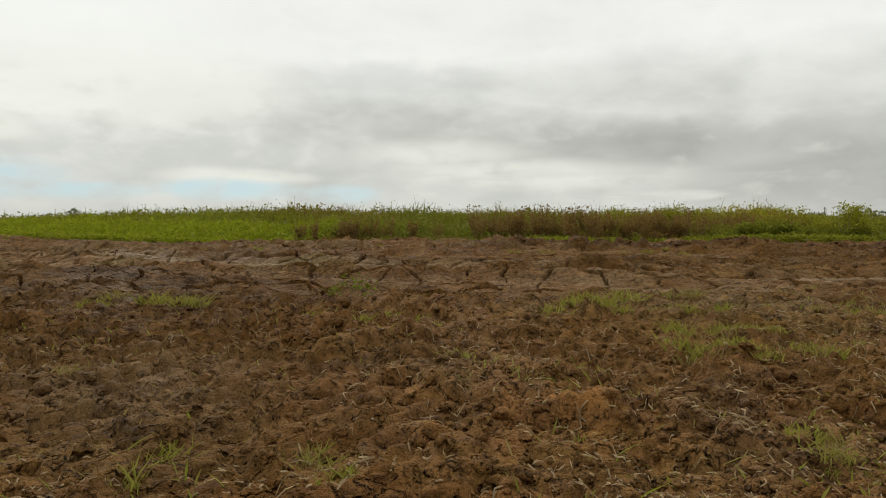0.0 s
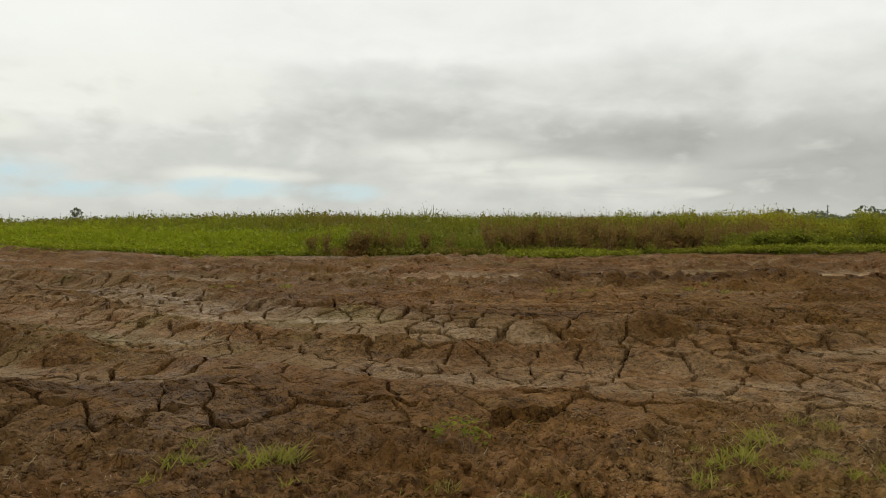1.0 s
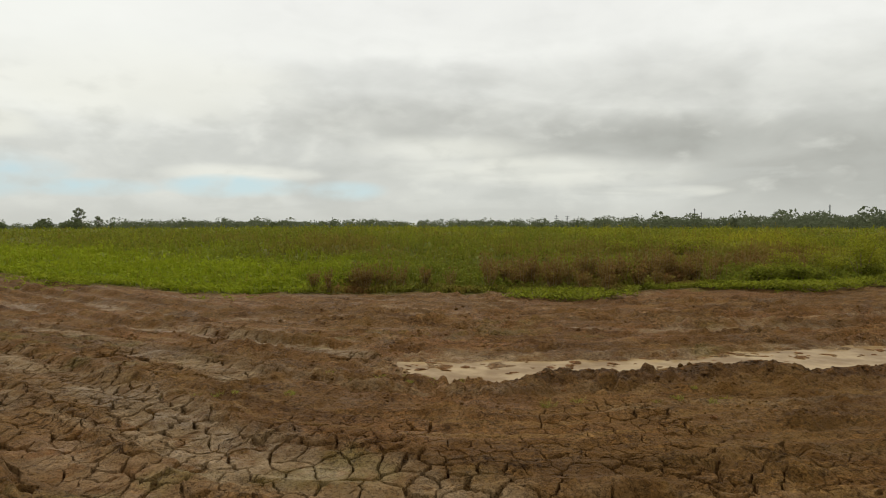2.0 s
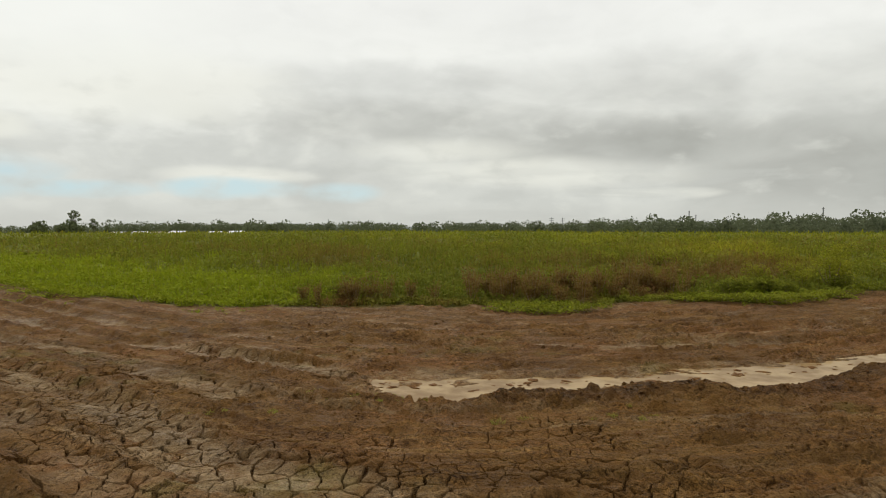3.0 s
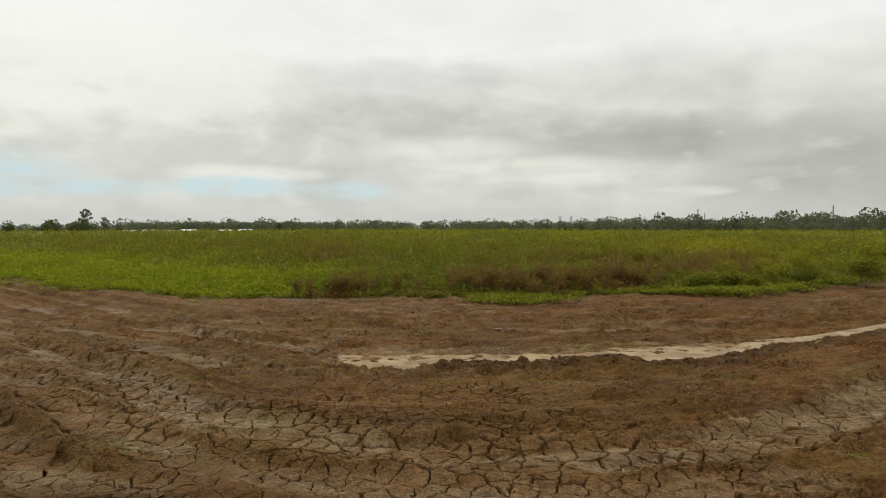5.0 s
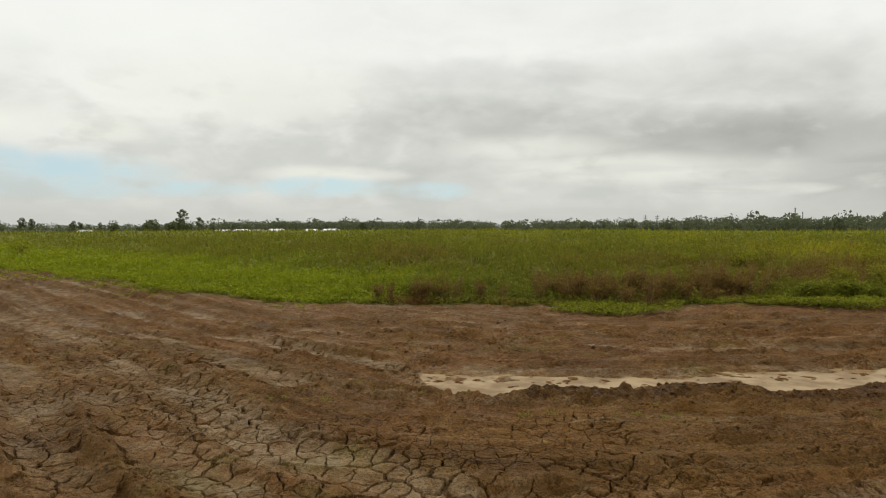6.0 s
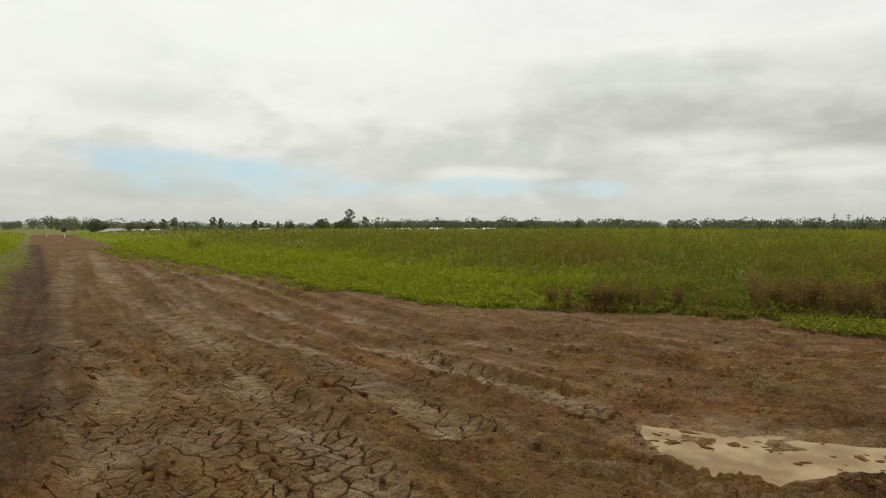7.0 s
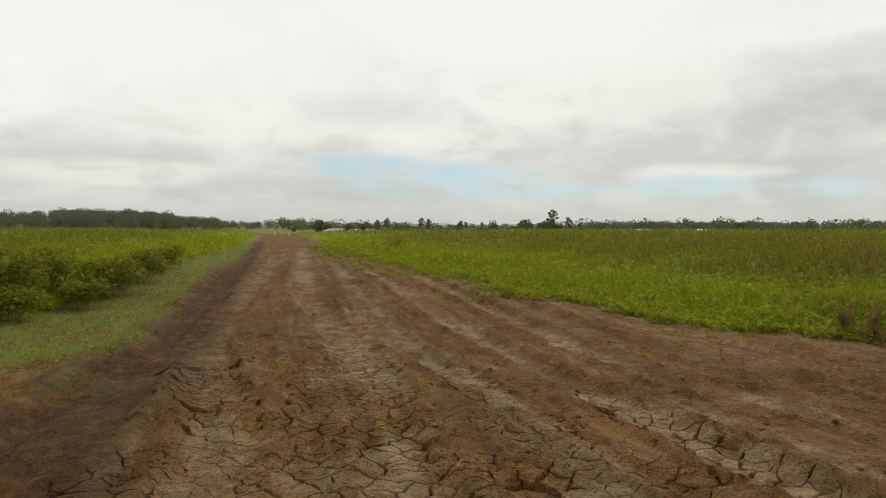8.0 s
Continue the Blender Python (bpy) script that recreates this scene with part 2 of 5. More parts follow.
CREAM = plain_material("cream_wall", (0.40, 0.38, 0.32), (0.48, 0.46, 0.40), 0.6, 0.8, 0.1)
WHITE = plain_material("white_paint", (0.74, 0.74, 0.72), (0.82, 0.82, 0.80), 0.8, 0.6, 0.1)
IRON = plain_material("iron_roof", (0.26, 0.27, 0.27), (0.34, 0.34, 0.33), 0.5, 0.45, 0.1)
PALE = plain_material("pale_roof", (0.46, 0.47, 0.46), (0.54, 0.54, 0.53), 0.5, 0.6, 0.1)
RUST = plain_material("faded_roof", (0.30, 0.21, 0.17), (0.40, 0.29, 0.23), 0.5, 0.7, 0.1)
STEEL = plain_material("galvanised_steel", (0.22, 0.23, 0.24), (0.30, 0.31, 0.32), 0.5, 0.5, 0.1, 0.6)
DARK = plain_material("dark_glass", (0.03, 0.035, 0.04), (0.05, 0.055, 0.06), 1.0, 0.15, 0.0)
BROWN = plain_material("brown_door", (0.16, 0.10, 0.06), (0.22, 0.14, 0.09), 1.0, 0.6, 0.1)

WATER, n = material("muddy_water")
p = n.place()
silt = n.noise(1.6, p, 5.0, 0.6)
col = n.mix(n.span(silt, 0.35, 0.65), (0.215, 0.132, 0.056), (0.37, 0.262, 0.132))
matt = n.put("ShaderNodeBsdfDiffuse")
n.link(col, matt.inputs["Color"])
sheen = n.put("ShaderNodeBsdfGlossy")
sheen.inputs["Roughness"].default_value = 0.12
n.link(n.bump(n.noise(7.0, p, 3.0), 0.1, 0.01), sheen.inputs["Normal"])
both = n.put("ShaderNodeMixShader")
skin = n.put("ShaderNodeFresnel")
skin.inputs["IOR"].default_value = 1.33
n.link(n.math("MULTIPLY", skin.outputs[0], 0.42), both.inputs[0])
n.link(matt.outputs[0], both.inputs[1])
n.link(sheen.outputs[0], both.inputs[2])
n.finish(both.outputs[0])


# ---------------------------------------------------------------- noise and plan
def lattice(ix, iy, seed):
    h = (ix.astype(np.int64) * 374761393 + iy.astype(np.int64) * 668265263 + seed * 974634777) & 0xFFFFFFFF
    h = ((h ^ (h >> 13)) * 1274126177) & 0xFFFFFFFF
    h = ((h ^ (h >> 16)) * 2246822519) & 0xFFFFFFFF
    return (h & 0xFFFF) / 65535.0


def grad_noise(x, y, seed=0):
    """Smooth value noise, about -1 to 1."""
    ix, iy = np.floor(x), np.floor(y)
    fx, fy = x - ix, y - iy
    fx, fy = fx * fx * fx * (fx * (fx * 6 - 15) + 10), fy * fy * fy * (fy * (fy * 6 - 15) + 10)
    a = lattice(ix, iy, seed) * (1 - fx) + lattice(ix + 1, iy, seed) * fx
    b = lattice(ix, iy + 1, seed) * (1 - fx) + lattice(ix + 1, iy + 1, seed) * fx
    return 2 * (a * (1 - fy) + b * fy) - 1


def fbm(x, y, scale, octaves=4, seed=0, gain=0.5):
    total, amp, size = 0.0, 1.0, 0.0
    for k in range(octaves):
        c, s = math.cos(0.6 * k), math.sin(0.6 * k)
        total = total + amp * grad_noise((x * c - y * s) * scale, (x * s + y * c) * scale, seed + k)
        size, amp, scale = size + amp, amp * gain, scale * 2.03
    return total / size


def clods(x, y, scale, seed):
    """Domed lumps packed side by side with sharp creases between, 0 to 1, of uneven height."""
    x, y = x * scale + 0.45 * grad_noise(x * scale * 1.7, y * scale * 1.7, seed + 5), y * scale + 0.45 * grad_noise(x * scale * 1.7, y * scale * 1.7, seed + 6)
    ix, iy = np.floor(x), np.floor(y)
    best, tall = np.full(np.shape(x), 9.0), np.zeros(np.shape(x))
    for a in (-1, 0, 1):
        for b in (-1, 0, 1):
            jx, jy = ix + a, iy + b
            d = (jx + lattice(jx, jy, seed) - x) ** 2 + (jy + lattice(jx, jy, seed + 1) - y) ** 2
            near = d < best
            best, tall = np.where(near, d, best), np.where(near, lattice(jx, jy, seed + 2), tall)
    return np.sqrt(np.clip(1 - best / 0.95, 0, 1)) * (0.25 + 0.75 * tall)


def smooth(lo, hi, v):
    v = np.clip((v - lo) / (hi - lo), 0, 1)
    return v * v * (3 - 2 * v)


FOUND = {}


def off_line(points, x, y):
    """Distance to a line of points, and how far along it (in metres)."""
    key = (id(points), x.size, float(x.sum()), float(y.sum()))
    if key in FOUND:
        return FOUND[key]
    best, along, run = np.full(np.shape(x), 1e9), np.zeros(np.shape(x)), 0.0
    for (ax, ay), (bx, by) in zip(points, points[1:]):
        dx, dy = bx - ax, by - ay
        size = math.hypot(dx, dy)
        t = np.clip(((x - ax) * dx + (y - ay) * dy) / size ** 2, 0, 1)
        d = np.hypot(x - ax - t * dx, y - ay - t * dy)
        near = d < best
        best, along = np.where(near, d, best), np.where(near, run + t * size, along)
        run += size
    if np.size(x) > 50000:
        if len(FOUND) > 24:
            FOUND.clear()
        FOUND[key] = best, along
    return best, along


# The edge of the big weed field, and the left side of the lane with its mown verge.
EDGE = np.array([(-300, 247), (-60, 56.5), (-31.9, 34), (-21.4, 26.6), (-15.5, 22.9), (-12.5, 20.9), (-11.2, 20.4), (-9.5, 19.6), (-8.4, 18.8), (-7, 18.1), (-5.6, 17.3), (-4.2, 18.1), (-3.5, 17.9), (-2.4, 17.9), (-0.9, 18.3), (0.75, 18), (1.4, 17.9), (2.6, 17.3), (3.2, 17.2), (4, 17.7), (5.8, 19.3), (7.3, 19.4), (9.35, 18.9), (11.5, 19.6), (13.8, 21.9), (16.8, 23.2), (30, 29.5), (300, 140)])
VERGE = np.array([(-60, 9), (-6, -9.2), (3, -10), (7.4, -10.7), (9, -11.5), (10.1, -12.4), (13.8, -17.2), (17.3, -22), (24.4, -30), (37, -46), (238, -300)])
TALL = np.array([(-60, 3), (-6, -14.5), (9.3, -16), (10.7, -17), (13.2, -19.5), (21, -30), (38.5, -49.5), (240, -303)])
# Wheel ruts, each a line of places along its middle.
NEAR_RUT = [(12, 10.6), (7, 6.6), (5.2, 5.05), (4.25, 4.35), (3.7, 4.05), (3, 3.7), (2.46, 3.55), (1.8, 3.45), (1.07, 3.5), (0.33, 3.65), (-0.3, 3.85), (-1, 4.2), (-1.8, 4.75), (-2.6, 5.5), (-3.5, 6.4), (-4.3, 7.1), (-5.3, 8.1), (-7.3, 9.8), (-9.05, 11.5), (-11.5, 13.3), (-16.3, 16.7), (-43, 40)]
MID_RUT = [(3.6, 3.0), (2.4, 2.72), (1, 2.7), (0, 2.85), (-0.9, 3.15), (-1.7, 3.6), (-2.4, 4.05), (-3.2, 4.9), (-4.1, 5.9), (-5.3, 7.1), (-6.4, 8.3), (-8.4, 10.2)]
LEFT_RUT = [(-1.4, 2.5), (-2, 2.8), (-2.6, 3.2), (-3.2, 3.8), (-4.1, 4.6), (-5, 5.7), (-6.2, 7.1), (-7.6, 8.2), (-8.7, 8.8), (-11.7, 10.7), (-15.8, 14.3), (-36, 32)]
CROSS_RUT = [(-2.4, 7.2), (-3.3, 8), (-4.1, 8.8), (-4.7, 9.4), (-5.85, 10.4), (-7.2, 11.4), (-9.3, 12.7), (-14, 16.6), (-30, 30.5)]
FAR_RUT = [(-0.8, 8.05), (-1.3, 8.4), (-2, 9), (-3.2, 9.8), (-4.3, 10.6), (-5.5, 11.6), (-7.6, 13.2), (-10.4, 15.35), (-13.4, 17.9), (-16.7, 20.6), (-45, 44)]
EDGE_RUT = [(20, 17.5), (10, 12.7), (6.4, 11.5), (2.76, 10.6), (1.7, 10.85), (-0.4, 11.4), (-2, 11.8), (-3.5, 12.1), (-5, 12.7), (-6.9, 14.2), (-10, 16.8), (-22, 26.5)]
SIDE_RUT = [(22, 21), (12, 15.2), (7, 13.6), (2.5, 12.9), (-1, 13.3), (-4, 13.9), (-7, 15.6), (-10, 18), (-20, 26)]
DARK_TRACK = [(-5.5, 4.6), (-7.0, 6.0), (-8.5, 7.2), (-10.4, 8.8), (-14, 11.9), (-22.5, 18.6), (-38.7, 31.5), (-60, 48.5)]
PUDDLE = [(22, 20), (14, 14.5), (8.9, 10.85), (7.3, 9.9), (6.2, 9.3), (5.2, 8.65), (4, 8.3), (2.9, 8.2), (2, 8), (1.2, 7.85), (0.3, 7.6), (-0.45, 7.75), (-0.8, 8.05)]
NEAR_SHORE = np.array([(-1.05, 8.2), (-0.87, 7.95), (-0.6, 7.25), (-0.3, 6.95), (0.2, 6.82), (0.5, 7.02), (0.8, 7.35), (1.3, 7.3), (2, 7.55), (2.7, 7.85), (3.2, 7.72), (3.6, 7.55), (4.1, 7.65), (4.75, 7.85), (5.4, 8.3), (6.25, 9.0), (7.25, 9.65), (8.9, 10.7), (12, 12.95), (16, 15.9)])
FAR_SHORE = np.array([(-1.05, 8.35), (-0.4, 8.45), (0.5, 8.42), (1.2, 8.45), (2, 8.48), (2.9, 8.68), (3.6, 8.95), (5, 9.2), (6.2, 9.5), (7.4, 10.0), (8.9, 10.98), (12, 13.2), (16, 16.1)])
RIDGE = [(0.43, 6.5), (0.88, 7.0), (1.4, 6.92), (2.2, 7.2), (2.76, 7.52), (3.27, 7.4), (3.6, 7.2), (4.53, 7.45), (5.4, 8.0), (6.4, 8.8), (7.05, 9.25), (8.9, 10.4), (13, 13.3)]
WATER_LEVEL = -0.045


def pool_depth(x, y):
    """How far inside the puddle's shores a place lies: 0 at a shore, 1 in the middle, below 0 outside."""
    x = x + 0.10 * fbm(x, y, 2.1, 3, 16)
    y = y + 0.16 * fbm(x, y, 2.6, 4, 17, 0.6)
    near, far = np.interp(x, NEAR_SHORE[:, 0], NEAR_SHORE[:, 1]), np.interp(x, FAR_SHORE[:, 0], FAR_SHORE[:, 1])
    half = np.maximum((far - near) / 2, 0.05)
    inside = 1 - np.abs(y - (near + far) / 2) / half
    return np.minimum(inside, 4 * (x + 1.05)), (y - near) / (2 * half)


def edge_depth(x, y):
    """Metres into the big field."""
    return (y - np.interp(x, EDGE[:, 0], EDGE[:, 1]) + 1.1 * fbm(x, y, 0.8, 4, 40, 0.6)) * np.interp(x, (-30, -9, -5), (0.68, 0.8, 0.97))


def left_depth(x, y):
    """Metres into the tall weeds left of the lane."""
    return (np.interp(y, TALL[:, 0], TALL[:, 1]) - x + 0.8 * fbm(x, y, 0.8, 3, 44)) * 0.65


def verge_depth(x, y):
    return (np.interp(y, VERGE[:, 0], VERGE[:, 1]) - x + 0.9 * fbm(x, y, 0.9, 4, 48)) * 0.65


LANE = PUDDLE + FAR_RUT[1:]
LANE_X = np.array(LANE[::-1])


def across(x, y):
    """Metres across the lane (from the puddle rut, towards the field) and along it."""
    d, s = off_line(LANE, x, y)
    return d * np.sign(y - np.interp(x, LANE_X[:, 0], LANE_X[:, 1])), s


def bands(x, y, seed, fine=1.5, long=0.22):
    """Noise drawn out along the wheel tracks, about -1 to 1."""
    u, s = across(x, y)
    return fbm(u * fine, s * long, 1.0, 4, seed, 0.55)


def wheel_ruts():
    """Each rut: its line, half width, depth, height of its banks, seed."""
    return ((NEAR_RUT, 0.36, 0.080, 0.042, 5), (MID_RUT, 0.28, 0.045, 0.026, 4), (LEFT_RUT, 0.30, 0.065, 0.036, 6), (CROSS_RUT, 0.26, 0.060, 0.034, 3), (FAR_RUT, 0.26, 0.080, 0.055, 7), (EDGE_RUT, 0.28, 0.070, 0.062, 8), (SIDE_RUT, 0.30, 0.060, 0.055, 2), (DARK_TRACK, 0.46, 0.080, 0.040, 9))


def lie(x, y):
    """The lie of the land, with ruts and banks but without lumps."""
    x, y = np.asarray(x, float), np.asarray(y, float)
    r = np.hypot(x, y)
    z = 0.035 * fbm(x, y, 0.35, 2, 3) * smooth(0.5, 6, r)
    z = z - 0.17 * smooth(9.5, 17, y + 0.25 * np.abs(x)) * smooth(-24, -10, x - 0.3 * y) - 3.0 * smooth(140, 330, r)
    z = z + 9.0 * np.exp(-((x + 560) ** 2 + (y - 265) ** 2) / 150.0 ** 2)
    pool, side = pool_depth(x, y)
    dry = smooth(0.0, -0.7, pool)
    lane = smooth(60, 25, r) * smooth(1.5, 4.0, y) * dry
    z = z + (0.050 * bands(x, y, 110, 1.6, 0.10) - 0.075 * np.abs(bands(x, y, 114, 3.2, 0.16)) + 0.018) * lane
    cut, heap = np.zeros(np.shape(x)), np.zeros(np.shape(x))
    for line, wide, deep, bank, seed in wheel_ruts():
        d, s = off_line(line, x, y)
        d = d + 0.10 * fbm(x, y, 1.3, 3, seed)
        swing = np.clip(0.8 + 0.7 * fbm(s, s * 0 + seed, 0.4, 2, seed), 0.3, 1.4) * (0.4 + 0.6 * dry)
        if line is FAR_RUT:
            swing = swing * smooth(0.2, 1.6, s)
        if line is MID_RUT:
            swing = swing * smooth(0, 1.5, s)
        ragged = 1 + 0.5 * fbm(x, y, 2.4, 3, seed + 30)
        cut = np.maximum(cut, deep * swing * np.exp(-(np.abs(d) / wide) ** 6))
        heap = np.maximum(heap, bank * swing * ragged * np.exp(-((d - 1.45 * wide) / (0.36 * wide)) ** 2))
    z = z - cut + heap * (1 - np.clip(cut / 0.06, 0, 1))
    # the basin that holds the puddle: deep along the near shore, a shallow shelf on the far side
    bed = np.interp(side, (0.0, 0.12, 0.40, 0.62, 1.0), (0.05, 0.100, 0.090, 0.064, 0.030))
    bed = bed + 0.045 * fbm(x, y * 1.8, 2.8, 4, 15, 0.6) * smooth(0.20, 0.50, side)
    z = z * (1 - 0.8 * smooth(0.0, 0.4, pool)) - bed * smooth(-0.10, 0.15, pool)
    d, s = off_line(RIDGE, x, y)
    d = d + 0.08 * fbm(x, y, 2.2, 3, 13)
    z = z + np.clip(0.055 + 0.07 * fbm(s, s * 0, 0.9, 3, 14), 0.015, 0.13) * np.exp(-(np.abs(d) / 0.22) ** 2.4) * (1 - smooth(0.05, 0.2, pool))
    for mx, my, size, tall in ((-1.35, 2.35, 0.34, 0.055), (-1.8, 2.3, 0.34, 0.055), (-0.95, 2.3, 0.28, 0.045), (-0.6, 2.2, 0.22, 0.03), (-0.1, 1.72, 0.10, 0.03), (3.0, 7.35, 0.30, 0.08), (3.4, 7.3, 0.28, 0.07), (-0.12, 1.25, 0.16, 0.025)):
        z = z + tall * np.exp(-((x - mx) ** 2 + ((y - my) / 1.2) ** 2) / size ** 2)
    for mx, my in ((-1.36, 6.05), (-1.28, 6.12), (0.56, 5.6), (0.63, 5.52)):
        z = z - 0.05 * np.exp(-(((x - mx) / 0.035) ** 2 + ((y - my) / 0.10) ** 2))
    return z


# Hollows in the ruts where a puddle has dried to flat pale mud: middle, half length, half width, slant.
POOLS = [(-0.55, 4.15, 1.15, 0.34, -0.45), (2.6, 3.58, 1.15, 0.24, 0.12), (4.75, 4.55, 0.8, 0.30, 0.7), (-2.35, 3.05, 0.55, 0.26, -0.6), (-1.9, 3.8, 0.6, 0.20, -0.6), (-3.7, 6.6, 0.7, 0.22, -0.95), (-7.0, 7.7, 0.9, 0.24, -0.7), (-5.6, 8.4, 0.8, 0.22, -0.9), (-3.6, 10.0, 0.8, 0.2, -0.75), (1.3, 3.48, 0.9, 0.22, 0.0), (-8.6, 11.0, 0.9, 0.22, -0.95), (-5.1, 11.2, 0.9, 0.2, -0.8), (-10.6, 10.0, 0.7, 0.2, -0.6)]


def dried_pools(x, y):
    out = np.zeros(np.shape(x))
    wx, wy = x + 0.18 * fbm(x, y, 1.6, 3, 22), y + 0.18 * fbm(x, y, 1.6, 3, 23)
    for px, py, long, wide, slant in POOLS:
        c, q = 1 / math.hypot(1, slant), slant / math.hypot(1, slant)
        a, b = (wx - px) * c + (wy - py) * q, (wy - py) * c - (wx - px) * q
        out = np.maximum(out, smooth(1.25, 0.7, np.sqrt((a / long) ** 2 + (b / wide) ** 2)))
    return out


def cracked(x, y):
    """Where the drying mud has split into plates, 0 to 1."""
    near, left, mid = off_line(NEAR_RUT, x, y)[0], off_line(LEFT_RUT, x, y)[0], off_line(MID_RUT, x, y)[0]
    cross, far = off_line(CROSS_RUT, x, y)[0], off_line(FAR_RUT, x, y)[0]
    m = np.maximum(np.exp(-(near / 0.55) ** 4), 0.95 * np.exp(-(left / 0.42) ** 4) * smooth(1.8, 3.2, y))
    m = np.maximum.reduce([m, 0.9 * np.exp(-(mid / 0.42) ** 4), 0.8 * np.exp(-(cross / 0.36) ** 4), 0.85 * np.exp(-(far / 0.34) ** 4)])
    m = np.maximum(m, 0.62 * np.exp(-(((x - 0.2) / 3.6) ** 4 + ((y - 4.9) / 1.5) ** 4)))
    m = np.maximum(m, 0.70 * np.exp(-(((x + 0.4) / 2.1) ** 4 + ((y - 2.6) / 0.85) ** 4)))
    m = np.maximum(m, 0.6 * np.exp(-(((x + 5.4) / 2.6) ** 4 + ((y - 8.2) / 2.2) ** 4)))
    m = np.maximum(m, dried_pools(x, y))
    m = m + 0.40 * fbm(x, y, 0.9, 3, 20) * (1 - 0.7 * np.exp(-(near / 0.6) ** 4))
    return smooth(0.31, 0.60, m) * smooth(1.65, 1.95, y) * smooth(14, 11, y) * smooth(0.0, -0.3, pool_depth(x, y)[0])


def lumps(x, y):
    """Clods, hoof marks and crumbs on the surface: heaped in drifts, with trodden smooth mud between."""
    r = np.hypot(x, y)
    u, s = across(x, y)
    drift = smooth(-0.12, 0.42, 0.6 * fbm(u * 1.7, s * 0.35, 1.0, 4, 30, 0.6) + 0.6 * fbm(x, y, 1.1, 3, 32))
    for line, wide, _, bank, _ in wheel_ruts():
        d = off_line(line, x, y)[0]
        drift = np.maximum(drift, 11.0 * bank * np.exp(-((d - 1.5 * wide) / (0.5 * wide)) ** 2) * (line is not DARK_TRACK))
        drift = drift * (1 - 0.65 * np.exp(-(d / (0.95 * wide)) ** 4))
    ridge = off_line(RIDGE, x, y)[0]
    rough = (0.36 + 0.9 * drift) * np.interp(x, (-6, -1), (0.72, 1.0)) + 0.2 * np.exp(-(ridge / 0.35) ** 2)
    pool = pool_depth(x, y)[0]
    calm = (1 - 0.3 * cracked(x, y)) * (1 - 0.75 * dried_pools(x, y)) * (1 - 0.75 * smooth(-0.15, 0.15, pool))
    big = np.abs(fbm(x, y * 1.3, 2.4, 3, 31)) - 0.25
    mid = np.abs(fbm(x, y, 7.0, 4, 34, 0.6)) - 0.25
    small = fbm(x, y, 21.0, 3, 37, 0.6)
    slab = smooth(0.02, 0.18, fbm(x * 0.75, y * 1.15, 3.1, 3, 28)) - 0.4
    chunk = smooth(0.06, 0.20, fbm(x * 0.85, y * 1.1, 8.0, 3, 29)) - 0.3
    clump = clods(x, y, 15.0, 27) - 0.5
    gravel = clods(x, y, 42.0, 24) - 0.5
    clump2 = clods(x, y, 6.5, 21) - 0.5
    far = 0.040 * big + 0.046 * mid + 0.040 * slab + 0.034 * chunk + 0.034 * clump2 + 0.022 * clump * smooth(14, 8, r) + 0.014 * small * smooth(25, 10, r)
    chip = smooth(0.02, 0.10, fbm(x, y * 1.2, 13.0, 3, 26)) - 0.4
    near = 0.022 * big + 0.006 * slab + 0.014 * chunk + 0.010 * chip + 0.028 * clump + 0.022 * gravel + 0.005 * small
    flake = smooth(0.0, 0.09, bands(x, y, 140, 5.5, 0.40)) - 0.5
    far = far + 0.030 * flake
    t = smooth(2.2, 4.5, r)
    near_rough = np.clip(0.75 + 0.7 * fbm(x, y, 0.6, 3, 30), 0.15, 1.2)
    return (far * rough * t * smooth(70, 25, r) + near * near_rough * (1 - t)) * calm


def ground_height(x, y):
    return lie(x, y) + lumps(x, y) - 0.052 * smooth(0.45, 0.9, cracked(x, y))


